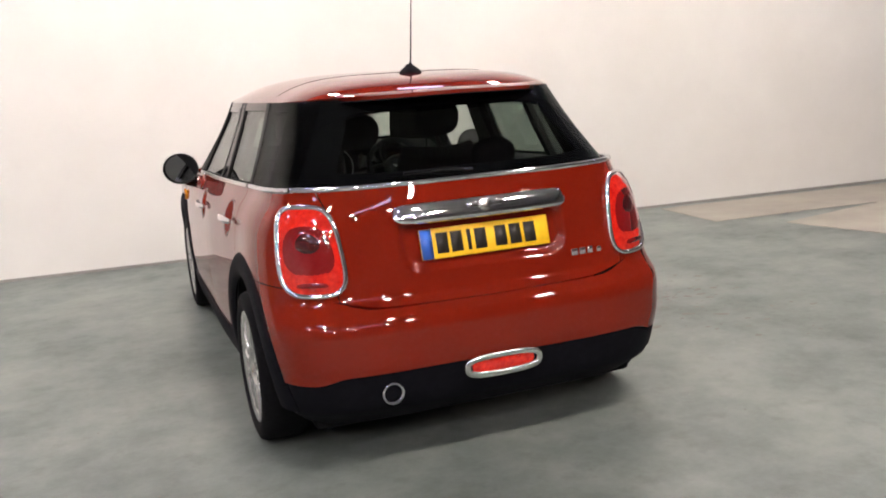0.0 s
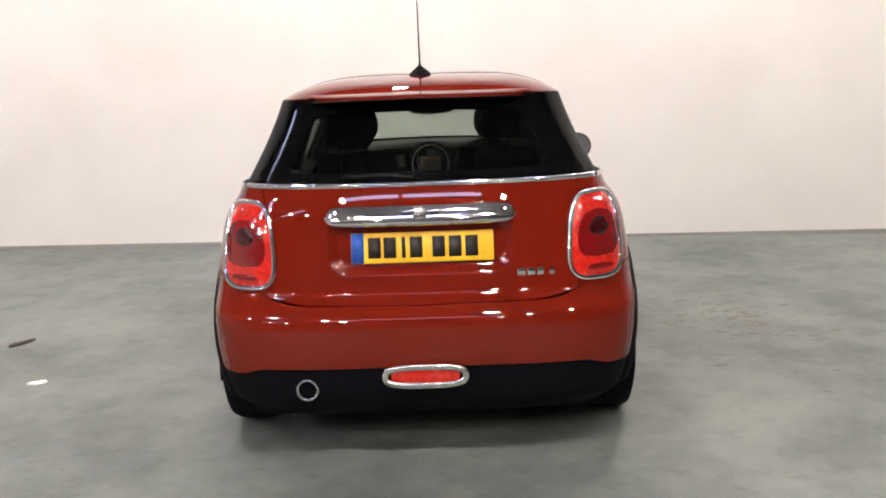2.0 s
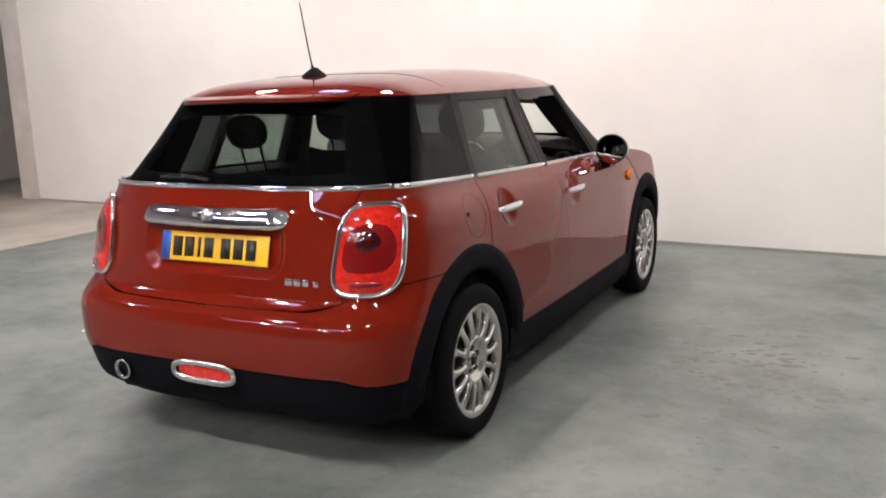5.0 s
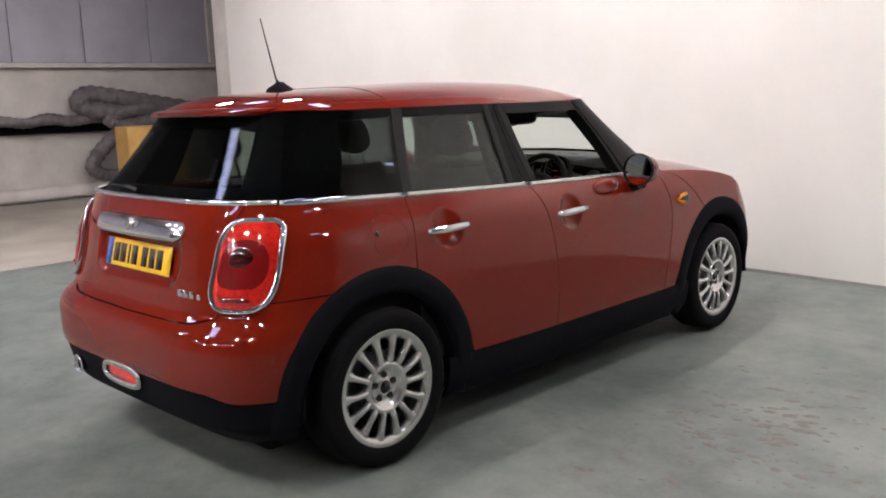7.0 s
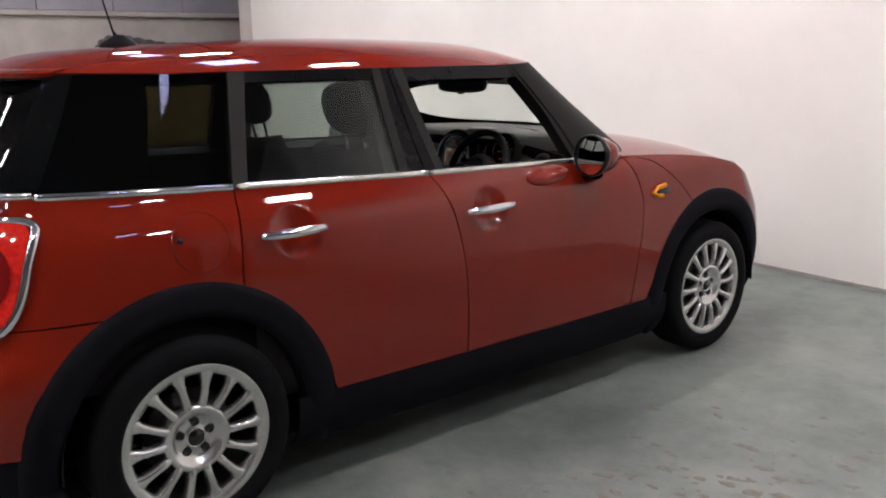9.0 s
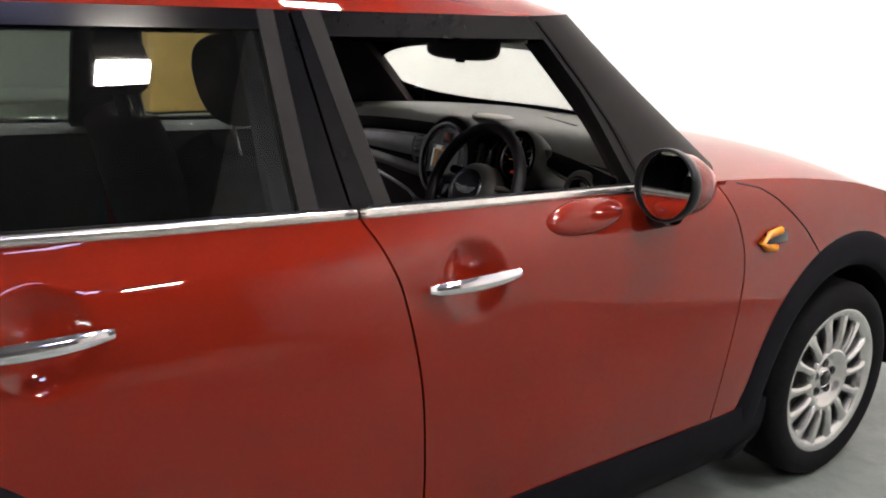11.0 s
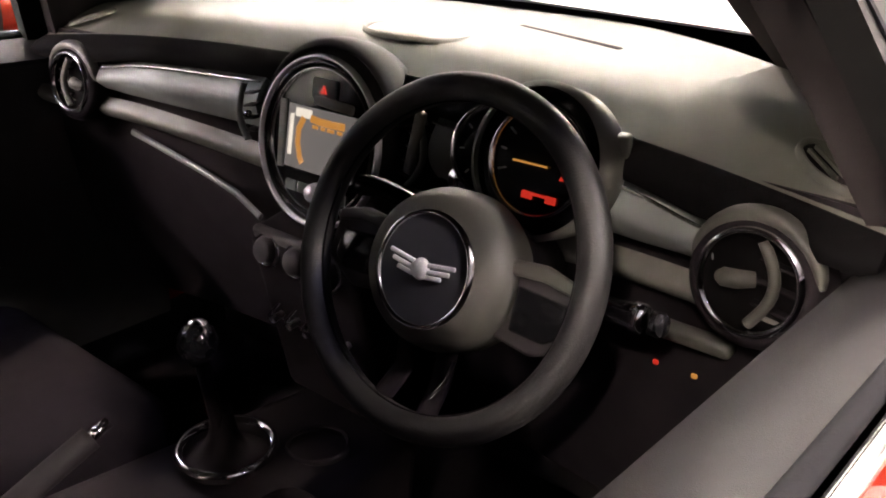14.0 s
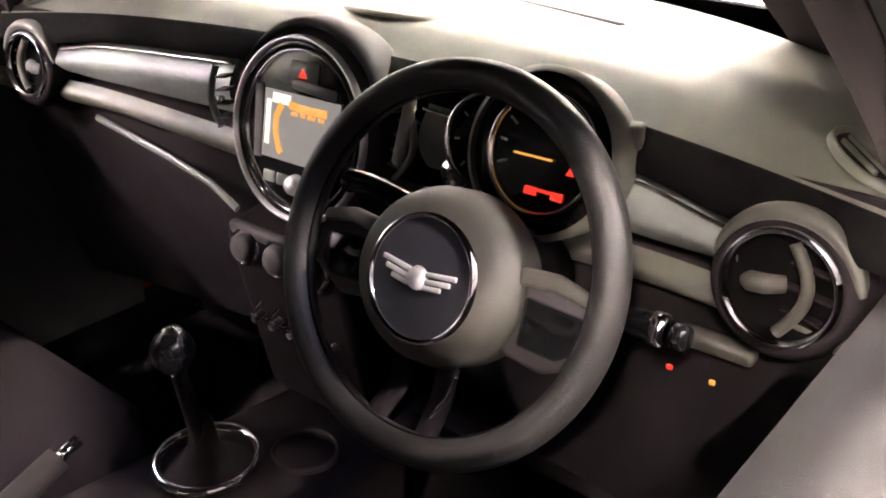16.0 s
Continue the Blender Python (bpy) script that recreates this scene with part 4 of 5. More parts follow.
def pillow(w, d, h, m, p=2.6, nu=28, nv=14):
    """A soft rounded cushion of width w, depth d and height h."""
    verts, faces = [], []

    def sp(c):
        return math.copysign(abs(c) ** (2 / p), c)
    for j in range(nv + 1):
        b = -math.pi / 2 + math.pi * j / nv
        for i in range(nu):
            a = 2 * math.pi * i / nu
            verts.append(m @ Vector((w / 2 * sp(math.cos(b)) * sp(math.cos(a)), d / 2 * sp(math.cos(b)) * sp(math.sin(a)), h / 2 * sp(math.sin(b)))))
    for j in range(nv):
        for i in range(nu):
            faces.append((j * nu + i, j * nu + (i + 1) % nu, (j + 1) * nu + (i + 1) % nu, (j + 1) * nu + i))
    return verts, faces


def headrest(parent, c, w, h, lean, post=0.10):
    m = pose(*c, lean, 0, 0)
    hr = part("headrest", pillow(w, 0.11, h, m), FABRIC, parent, "black padded headrest")
    for sx in (-0.055, 0.055):
        part("headrest_post", sweep([m @ Vector((sx, 0, -h * 0.4)), m @ Vector((sx, 0, -h * 0.5 - post))], 0.006, seg=8, up=(1, 0, 0)), CHROME, hr, "chrome post")


for s in (1, -1):
    st = empty("front_seat", car)
    st["label"] = "black cloth bucket seat"
    part("backrest", seat_back(0.50, 0.60, 0.10, pose(s * 0.365, 1.04, 0.50, 18, 0, 0)), FABRIC, st)
    part("seat_cushion", cushion((0.50, 0.52, 0.16), pose(s * 0.365, 1.26, 0.47, 8, 0, 0), 0.05), FABRIC, st)
    headrest(st, (s * 0.365, 0.860, 1.212), 0.24, 0.19, 14)
bench = empty("rear_bench", car)
bench["label"] = "black cloth rear bench with one headrest pulled up"
part("backrest", seat_back(1.16, 0.52, 0.11, pose(0, 0.22, 0.50, 20, 0, 0)), FABRIC, bench)
part("seat_cushion", cushion((1.16, 0.48, 0.16), pose(0, 0.43, 0.45, 6, 0, 0), 0.05), FABRIC, bench)
for x, z in ((-0.30, 1.215), (0.32, 1.070)):
    headrest(bench, (x, 0.055, z), 0.20, 0.15, 16, z - 1.025)

# dashboard
dash = empty("dashboard", car)
dash["label"] = "grey and black dashboard with round vents and a round central display"
dash_front = spline((-0.72, 1.660), (-0.4, 1.712), (0.0, 1.74), (0.4, 1.712), (0.72, 1.660))


def dash_top_f(u, v):
    x = mix(-0.70, 0.70, u)
    y0 = dash_front(x) + 0.02
    y1 = 2.17 - 0.33 * (x / 0.7) ** 2
    return Vector((x * mix(1.0, 0.97, v), mix(y0, y1, v), 1.021 + 0.034 * math.sin(math.pi / 2 * min(1, v * 2.4)) - mix(0.034, 0.016, min(1, 2 * v)) * abs(x / 0.7) ** 2.5))


patch("dash_top", dash_top_f, lin(0, 1, 41), lin(0, 1, 13), DASHTOP, dash, 0.01, "grained grey dash top", (0, 1.9, 0.5))


def band(z0, z1, d0, d1, x0, x1, bulge):
    """A strip of the dashboard between the heights z0(x) and z1(x)."""
    def f(u, v):
        x = mix(x0, x1, u)
        return Vector((x, dash_front(x) + mix(d0, d1, v) - bulge * math.sin(math.pi * v), mix(z0(abs(x)), z1(abs(x)), v)))
    return f


def level(z):
    return lambda x: z


trim_lo = spline((0.14, 0.909), (0.45, 0.914), (0.54, 0.919), (0.70, 0.922))
trim_hi = spline((0.14, 0.986), (0.45, 0.972), (0.54, 0.958), (0.70, 0.954))
roll_lo = spline((0.0, 0.830), (0.15, 0.838), (0.50, 0.864), (0.70, 0.870))
roll_hi = spline((0.0, 0.880), (0.15, 0.884), (0.50, 0.904), (0.70, 0.908))
patch("dash_brow", band(lambda x: trim_hi(x) + 0.006, lambda x: 1.024 - 0.034 * (x / 0.7) ** 2.5, -0.010, 0.02, -0.70, 0.70, 0.012), lin(0, 1, 41), lin(0, 1, 9), RECESSBLACK, dash, 0.01, "dark brow strip, gap shade in its colour", (0, 2.0, 0.95))
for x0, x1 in ((-0.555, -0.165), (0.165, 0.555)):
    patch("dash_trim", band(trim_lo, trim_hi, 0.002, 0.006, x0, x1, 0.020), lin(0, 1, 31), lin(0, 1, 11), DASHMID, dash, 0.01, "smooth grey trim panel", (0, 2.0, 0.95))
    part("trim_edge", sweep([(x, dash_front(x) - 0.006, trim_hi(abs(x)) - 0.004) for x in lin(x0, x1, 21)], 0.0022, 0.0022, seg=6), SATIN, dash, "thin bright trim edge")
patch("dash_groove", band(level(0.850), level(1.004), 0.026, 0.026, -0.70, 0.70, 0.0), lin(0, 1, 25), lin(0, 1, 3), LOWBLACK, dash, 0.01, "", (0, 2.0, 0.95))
patch("dash_shelf", band(roll_lo, roll_hi, 0.012, 0.002, -0.70, 0.70, 0.018), lin(0, 1, 41), lin(0, 1, 9), DASHSOFT, dash, 0.01, "soft grey lower dash roll", (0, 2.0, 0.95))
patch("dash_lower", band(level(0.50), lambda x: roll_lo(x) + 0.002, 0.10, 0.024, -0.70, 0.70, 0.014), lin(0, 1, 31), lin(0, 1, 9), LOWBLACK, dash, 0.01, "black lower dashboard", (0, 2.0, 0.6))

# round air vents at both ends, and the upright vents beside the display
for s in (1, -1):
    vm = axes((s * 0.597, 1.668, 0.924), (-s * 0.10, -1, 0.12)) @ Matrix.Scale(0.79, 4)
    vent = empty("side_vent", dash)
    vent["label"] = "round air vent with chrome ring"
    part("vent_pod", lathe([(0.084, -0.06), (0.084, -0.014), (0.079, 0.001), (0.073, 0.007), (0.066, 0.007), (0.062, 0.002)], 48, vm), LOWBLACK, vent)
    part("pod_hood", sweep([vm @ Vector((0.079 * math.cos(radians(a)), 0.079 * math.sin(radians(a)), -0.004)) for a in range(10, 171, 8)], 0.0085, 0.013, seg=12, up=vm.to_3x3() @ Vector((0, 0, 1)), taper=lambda t: 0.35 + 0.65 * math.sin(math.pi * t) ** 0.5), HUBPAD, vent, "grey hood over the vent")
    part("chrome_ring", lathe([(0.057, 0.006), (0.059, 0.013), (0.063, 0.014), (0.066, 0.008)], 48, vm), CHROME, vent)
    part("vent_cup", lathe([(0.059, 0.008), (0.055, -0.006), (0.030, -0.010), (0.0, -0.011)], 36, vm), RECESSBLACK, vent)
    for k in (-0.026, 0.0, 0.026):
        hw = math.sqrt(0.054 ** 2 - k * k) - 0.004
        part("vent_slat", block((hw, 0.004, 0.010), vm @ pose(s * (0.004 + hw / 2), k, -0.003, 18, 0, -s * 6), 0.001), LOWBLACK, vent)
    part("vent_knob", sweep([vm @ Vector((-s * 0.034, -0.003, 0.004)), vm @ Vector((-s * 0.031, -0.002, 0.008)), vm @ Vector((-s * 0.014, 0.0, 0.007)), vm @ Vector((s * 0.002, 0.002, -0.004))], 0.008, 0.008, seg=14, up=(0, 0, 1), taper=lambda t: 0.75 + 0.4 * math.sin(math.pi * (0.15 + 0.7 * t))), HUBPAD, vent)
    part("knob_tip", lathe([(0.0, 0.004), (0.004, 0.004), (0.0055, 0.0)], 14, vm @ axes((-s * 0.034, -0.003, 0.008), (-s * 0.5, 0, 1))), CHROME, vent)
    part("vent_vane", sweep([vm @ Vector((s * (0.004 + 0.024 * math.cos(math.pi / 2 * y / 0.052)), y, 0.002)) for y in lin(-0.050, 0.050, 17)], 0.0055, 0.006, seg=8, up=vm.to_3x3() @ Vector((0.3, 0, 1))), HUBPAD, vent)
    cv = empty("centre_vent", dash)
    cv["label"] = "upright black air vent beside the display"
    cm = axes((s * 0.150, 1.706, 0.945), (0.0, -1, 0.16)) @ pose(0, 0, 0, 0, 0, -s * 10)
    part("vent_frame", sweep([cm @ Vector((s * (0.010 + 0.016 * math.cos(math.pi / 2 * k)), 0.040 * k, 0.010)) for k in lin(-1, 1, 15)], 0.0030, 0.006, seg=8, up=(0, -1, 0)), DASHMID, cv, "grey vent frame")
    for k in (-0.026, -0.009, 0.009, 0.026):
        part("vent_slat", block((0.024, 0.003, 0.016), cm @ pose(s * 0.006, k, 0.002, 16, 0, 0), 0.001), DASHLOW, cv)
    part("vent_wheel", block((0.012, 0.010, 0.010), cm @ pose(s * 0.008, -0.004, 0.010), 0.003), CHROME, cv, "small bright thumb wheel")

# central round display
dm = axes((0.0, 1.704, 0.928), (0.0, -1, 0.20)) @ Matrix.Scale(0.925, 4)
disp = empty("central_display", dash)
disp["label"] = "round central display with a chrome ring and lit screen"
part("display_housing", lathe([(0.132, -0.08), (0.134, 0.0), (0.128, 0.016), (0.118, 0.020)], 64, dm), DASHLOW, disp)
part("chrome_ring", lathe([(0.1165, 0.020), (0.1185, 0.027), (0.1215, 0.027), (0.1240, 0.018)], 72, dm), RINGMETAL, disp)
part("dark_bezel", lathe([(0.1170, 0.021), (0.1110, 0.024), (0.1050, 0.019)], 72, dm), GLOSSBLACK, disp)
part("inner_ring", lathe([(0.1020, 0.014), (0.1035, 0.020), (0.1058, 0.020), (0.1070, 0.014)], 72, dm), CHROME, disp)
part("display_face", lathe([(0.0, 0.014), (0.108, 0.014)], 64, dm), GLOSSBLACK, disp)
part("button_pad", block((0.050, 0.030, 0.004), dm @ pose(0.0, 0.075, 0.0155), 0.003), DASHMID, disp)
part("screen_edge_trim", block((0.014, 0.100, 0.004), dm @ pose(-0.081, 0.0, 0.016, 0, 0, 3), 0.002), DASHMID, disp)
part("screen_shade", block((0.080, 0.014, 0.006), dm @ pose(0.022, 0.057, 0.017, 0, 0, -3), 0.003), DASHMID, disp, "grey strip over the screen")
part("volume_knob", lathe([(0.0, 0.014), (0.011, 0.013), (0.014, 0.006), (0.015, 0.0)], 24, dm @ pose(0.0, -0.074, 0.014)), RINGMETAL, disp)
part("screen", block((0.140, 0.092, 0.003), dm @ pose(0.0, 0.0, 0.016), 0.001), SCREENGLOW, disp, "lit pale colour screen")
part("screen_icon", sweep([dm @ Vector((x, y, 0.0190)) for x, y in ((-0.034, 0.030), (-0.043, 0.012), (-0.043, -0.008), (-0.036, -0.028), (-0.030, -0.036))], 0.0050, 0.0006, seg=8, up=(0, -1, 0.2)), ORANGEGLOW, disp)
part("screen_icon", sweep([dm @ Vector((x, y, 0.0190)) for x, y in ((-0.020, 0.031), (0.000, 0.029), (0.022, 0.029), (0.050, 0.030))], 0.0050, 0.0006, seg=8, up=(0, -1, 0.2)), ORANGEGLOW, disp)
part("screen_icon", block((0.034, 0.013, 0.001), dm @ pose(-0.036, 0.036, 0.0182), 0.0004), WHITEGLOW, disp)
part("screen_icon", block((0.008, 0.060, 0.001), dm @ pose(-0.060, 0.002, 0.0182), 0.0004), WHITEGLOW, disp)
for k, w in ((-0.010, 0.012), (0.006, 0.009), (0.022, 0.014), (0.040, 0.010)):
    part("screen_icon", block((w, 0.005, 0.001), dm @ pose(k, 0.020, 0.0182)), ORANGEGLOW, disp)
part("hazard_button", prism([(-0.007, -0.005), (0.007, -0.005), (0.0, 0.007)], 0.004, dm @ pose(0.0, 0.074, 0.016), 0.001), REDGLOW, disp, "lit red hazard button")
for k in range(5):
    if k != 2:
        part("radio_button", block((0.022, 0.016, 0.004), dm @ pose(-0.052 + 0.026 * k, -0.072, 0.016), 0.002), DASHMID, disp)

# instrument pod behind the wheel
gm = axes((0.3630, 1.672, 0.986), (0.0, -1, 0.30))
pod = empty("instrument_pod", dash)
pod["label"] = "instrument pod with chrome-ringed dials and red displays"
part("pod_shell", lathe([(0.0, -0.07), (0.065, -0.065), (0.080, -0.03), (0.083, 0.012), (0.076, 0.018)], 48, gm), DASHSOFT, pod)
part("dial_face", lathe([(0.0, 0.008), (0.077, 0.008)], 48, gm), GLOSSBLACK, pod)
part("dial_ring", lathe([(0.0550, 0.009), (0.0565, 0.015), (0.0585, 0.015), (0.0600, 0.009)], 56, gm), CHROME, pod)
part("side_dial", lathe([(0.0450, 0.003), (0.0465, 0.010), (0.0485, 0.010), (0.0500, 0.003)], 48, gm @ pose(-0.0700, -0.001, -0.004)), CHROME, pod)
part("side_dial_face", lathe([(0.0, 0.002), (0.046, 0.003)], 40, gm @ pose(-0.0700, -0.001, -0.004)), GLOSSBLACK, pod)
for k in range(9):
    a = radians(200 - 27 * k)
    part("dial_mark", block((0.007 if k % 2 else 0.010, 0.0018, 0.0012), gm @ pose(0.045 * math.cos(a), 0.045 * math.sin(a), 0.009, 0, 0, math.degrees(a))), DIALMARK, pod)
for k in range(7):
    a = radians(230 - 42 * k)
    part("dial_mark", block((0.006, 0.0016, 0.0012), gm @ pose(-0.070, -0.001, -0.001) @ pose(0.037 * math.cos(a), 0.037 * math.sin(a), 0.0, 0, 0, math.degrees(a))), DIALMARK, pod)
for rx, w in ((-0.004, 0.014), (0.025, 0.013)):
    part("lit_readout", block((w, 0.008, 0.002), gm @ pose(rx, -0.036, 0.010), 0.001), REDGLOW, pod)
part("lit_readout", block((0.018, 0.003, 0.002), gm @ pose(0.010, -0.034, 0.010)), REDGLOW, pod)
part("warning_light", prism([(-0.004, -0.004), (0.004, -0.004), (0.0, 0.005)], 0.002, gm @ pose(0.034, -0.010, 0.009)), REDGLOW, pod, "lit red warning lamp")
part("dial_needle", block((0.042, 0.0020, 0.002), gm @ pose(-0.008, -0.004, 0.011)), ORANGEGLOW, pod)

# steering wheel
TILT = (0.0, -math.cos(radians(23)), math.sin(radians(23)))
sw_m = axes((0.3420, 1.533, 0.918), TILT)
hub_m = axes((0.3490, 1.509, 0.915), TILT)
sw = empty("steering_wheel", car)
sw["label"] = "black leather three-spoke steering wheel with chrome-ringed hub"
rim = [sw_m @ Vector((0.1665 * math.cos(a), 0.1665 * math.sin(a), 0.0)) for a in lin(0, 2 * math.pi, 97)[:-1]]
part("rim", sweep(rim, 0.0150, 0.0170, closed=True, seg=16, up=sw_m.to_3x3() @ Vector((0, 0, 1))), LEATHER, sw)
part("rim_seam", sweep([sw_m @ Vector((0.1520 * math.cos(a), 0.1520 * math.sin(a), 0.004)) for a in lin(0, 2 * math.pi, 73)[:-1]], 0.0012, closed=True, seg=5, up=TILT), FABRIC, sw, "dark stitched seam")


def hub_pad():
    """Airbag cover: round at the top, drawn out a little to both sides and narrowed at its foot."""
    verts, faces, seg = [], [], 56
    rows = ((0.0, 0.009), (0.60, 0.008), (0.84, 0.003), (0.95, -0.008), (1.0, -0.022), (1.0, -0.050))
    for k, h in rows:
        for j in range(seg):
            a = 2 * math.pi * j / seg
            r = 0.082 * (1 + 0.06 * abs(math.cos(a)) ** 3 - 0.05 * max(0.0, -math.sin(a)) ** 2)
            verts.append(hub_m @ Vector((r * k * math.cos(a), r * k * math.sin(a), h)))
    for i in range(len(rows) - 1):
        for j in range(seg):
            faces.append((i * seg + j, (i + 1) * seg + j, (i + 1) * seg + (j + 1) % seg, i * seg + (j + 1) % seg))
    return verts, faces


part("hub", hub_pad(), HUBPAD, sw, "grained grey airbag cover")
part("hub_ring", lathe([(0.0515, 0.007), (0.0530, 0.0115), (0.0555, 0.0115), (0.0575, 0.006)], 56, hub_m), CHROME, sw)
part("hub_centre", lathe([(0.0, 0.012), (0.03, 0.011), (0.052, 0.008)], 40, hub_m), HUBDISC, sw, "satin dark blue-grey hub disc")
part("emblem_disc", lathe([(0.0, 0.016), (0.009, 0.016), (0.011, 0.011)], 24, hub_m), EMBLEM, sw)
for sx in (1, -1):
    for wl, wy in ((0.032, 0.0075), (0.027, 0.001), (0.019, -0.005)):
        part("emblem_wing", block((wl, 0.0046, 0.003), hub_m @ pose(sx * (0.008 + wl / 2), wy, 0.013, 0, 0, sx * 8), 0.001), EMBLEM, sw)
    part("spoke", prism([(sx * x, y) for x, y in ((0.060, 0.030), (0.108, 0.032), (0.156, 0.020), (0.160, -0.026), (0.112, -0.048), (0.060, -0.040))], 0.020, hub_m @ pose(0, 0, -0.036, 0, sx * 5, 0), 0.005, 2), DASHLOW, sw)
    part("spoke_trim", prism([(sx * x, y) for x, y in ((0.078, 0.034), (0.112, 0.037), (0.150, 0.027), (0.150, 0.015), (0.112, 0.022), (0.080, 0.019))], 0.010, hub_m @ pose(0, 0, -0.018, 0, sx * 5, 0), 0.003, 2), HUBPAD, sw, "pale grey spoke trim")
    part("spoke_buttons", prism([(sx * x, y) for x, y in ((0.088, 0.012), (0.140, 0.008), (0.142, -0.020), (0.126, -0.032), (0.090, -0.030))], 0.011, hub_m @ pose(0, 0, -0.020, 0, sx * 5, 0), 0.003, 3), GLOSSBLACK, sw, "gloss black button pad")
    part("spoke_foot", sweep([hub_m @ Vector((sx * 0.026, -0.066, -0.030)), hub_m @ Vector((sx * 0.024, -0.105, -0.036)), sw_m @ Vector((sx * 0.030, -0.158, -0.004))], 0.012, 0.007, seg=10, up=TILT), LOWBLACK, sw, "black lower spoke")
part("spoke_slit_trim", sweep([hub_m @ Vector((0.040, -0.078, -0.024)), hub_m @ Vector((0.034, -0.100, -0.028)), hub_m @ Vector((0.020, -0.128, -0.026))], 0.0022, seg=6), SATIN, sw, "thin bright trim on the lower spoke")
part("steering_column", lathe([(0.0, -0.045), (0.055, -0.045), (0.062, -0.16), (0.0, -0.16)], 32, hub_m), LOWBLACK, car)
for pts, name in ((((-0.04, 0.034, -0.070), (-0.09, 0.052, -0.066), (-0.135, 0.058, -0.064), (-0.165, 0.055, -0.064)), "black column stalk"), (((0.04, 0.006, -0.075), (0.11, 0.010, -0.080), (0.175, 0.012, -0.085)), "black column stalk")):
    part("column_stalk", sweep([hub_m @ Vector(q) for q in pts], 0.013, 0.010, seg=12, taper=lambda t: 0.75 + 0.45 * t), GLOSSBLACK, car, name)
for k, r in ((0.0, 0.012), (0.016, 0.015), (0.034, 0.012)):
    part("stalk_ring", lathe([(0.0, 0.007), (r * 0.8, 0.007), (r, 0.003), (r, -0.006), (r * 0.7, -0.007)], 20, axes(hub_m @ Vector((0.165 + k, 0.012, -0.085)), (1, 0, 0.05), (0, 1, 0))), CHROME if k == 0.016 else GLOSSBLACK, car, "ribbed stalk end")
part("dash_blade", block((0.014, 0.012, 0.085), pose(0.165, 1.694, 0.962, 0, 16, 0), 0.005, 3), DASHSOFT, dash, "pale upright bar on the dash")
part("dash_sensor", block((0.022, 0.022, 0.024), pose(0.432, 1.706, 1.010, 0, 0, 20), 0.005, 3), DASHSOFT, dash, "small pale box on the dash")
part("start_button", lathe([(0.0, 0.012), (0.013, 0.012), (0.017, 0.008), (0.018, 0.0)], 24, axes((0.235, 1.70, 0.93), (0, -1, 0.2))), CHROME, dash, "round start button")
# demister slots and speaker in the dash top
for sx in (1, -1):
    dv = pose(sx * 0.626, 1.738, 1.019, 0, sx * 16, sx * -38)
    demister = part("side_demister", lathe([(0.0, 0.005), (0.034, 0.005), (0.038, 0.0)], 32, dv @ Matrix.Diagonal((1.05, 0.56, 1, 1))), LOWBLACK, dash, "black slatted demister vent")
    part("demister_rim", lathe([(0.036, 0.0), (0.037, 0.008), (0.041, 0.008), (0.044, 0.0)], 32, dv @ Matrix.Diagonal((1.05, 0.56, 1, 1))), DASHTOP, demister)
    for k in (-0.010, 0.0, 0.010):
        part("demister_slat", block((0.058 - 1.0 * abs(k), 0.0032, 0.006), dv @ pose(0, k, 0.006), 0.001), DASHTOP, demister)
part("screen_demister", block((0.21, 0.012, 0.010), pose(0.185, 1.985, 1.0505, 0, 0, -17), 0.003), LOWBLACK, dash, "black windscreen demister slot")
part("speaker_grille", lathe([(0.0, 0.007), (0.075, 0.006), (0.086, 0.0)], 40, pose(-0.005, 1.885, 1.0490) @ Matrix.Diagonal((1, 0.55, 1, 1))), DASHSOFT, dash, "pale oval speaker grille")
part("grille_rim", lathe([(0.085, -0.002), (0.087, 0.005), (0.092, 0.005), (0.095, -0.002)], 40, pose(-0.005, 1.885, 1.0490) @ Matrix.Diagonal((1, 0.55, 1, 1))), DASHTOP, dash)
part("display_hood", sweep([dm @ Vector((0.140 * math.cos(radians(a)), 0.140 * math.sin(radians(a)), -0.025)) for a in range(20, 161, 7)], 0.010, 0.035, seg=12, up=(0, -1, 0.2)), DASHLOW, dash, "black hood over the central display")
# lower switches and fuse panel below the right-hand vent
for k in range(3):
    part("lit_switch", block((0.007, 0.004, 0.006), pose(0.49 + 0.045 * k, 1.722, 0.775, 10, 0, 0), 0.002), REDGLOW if k != 1 else ORANGEGLOW, dash)
part("lower_trim", block((0.085, 0.02, 0.018), pose(0.535, 1.706, 0.828, 10, 0, 0), 0.006, 2), HUBPAD, dash, "grey lower trim")
part("seat_belt_pillar", block((0.05, 0.10, 0.5), pose(-0.66, 0.95, 1.1, 0, 14, 0), 0.02), DASHLOW, car, "black door post lining")

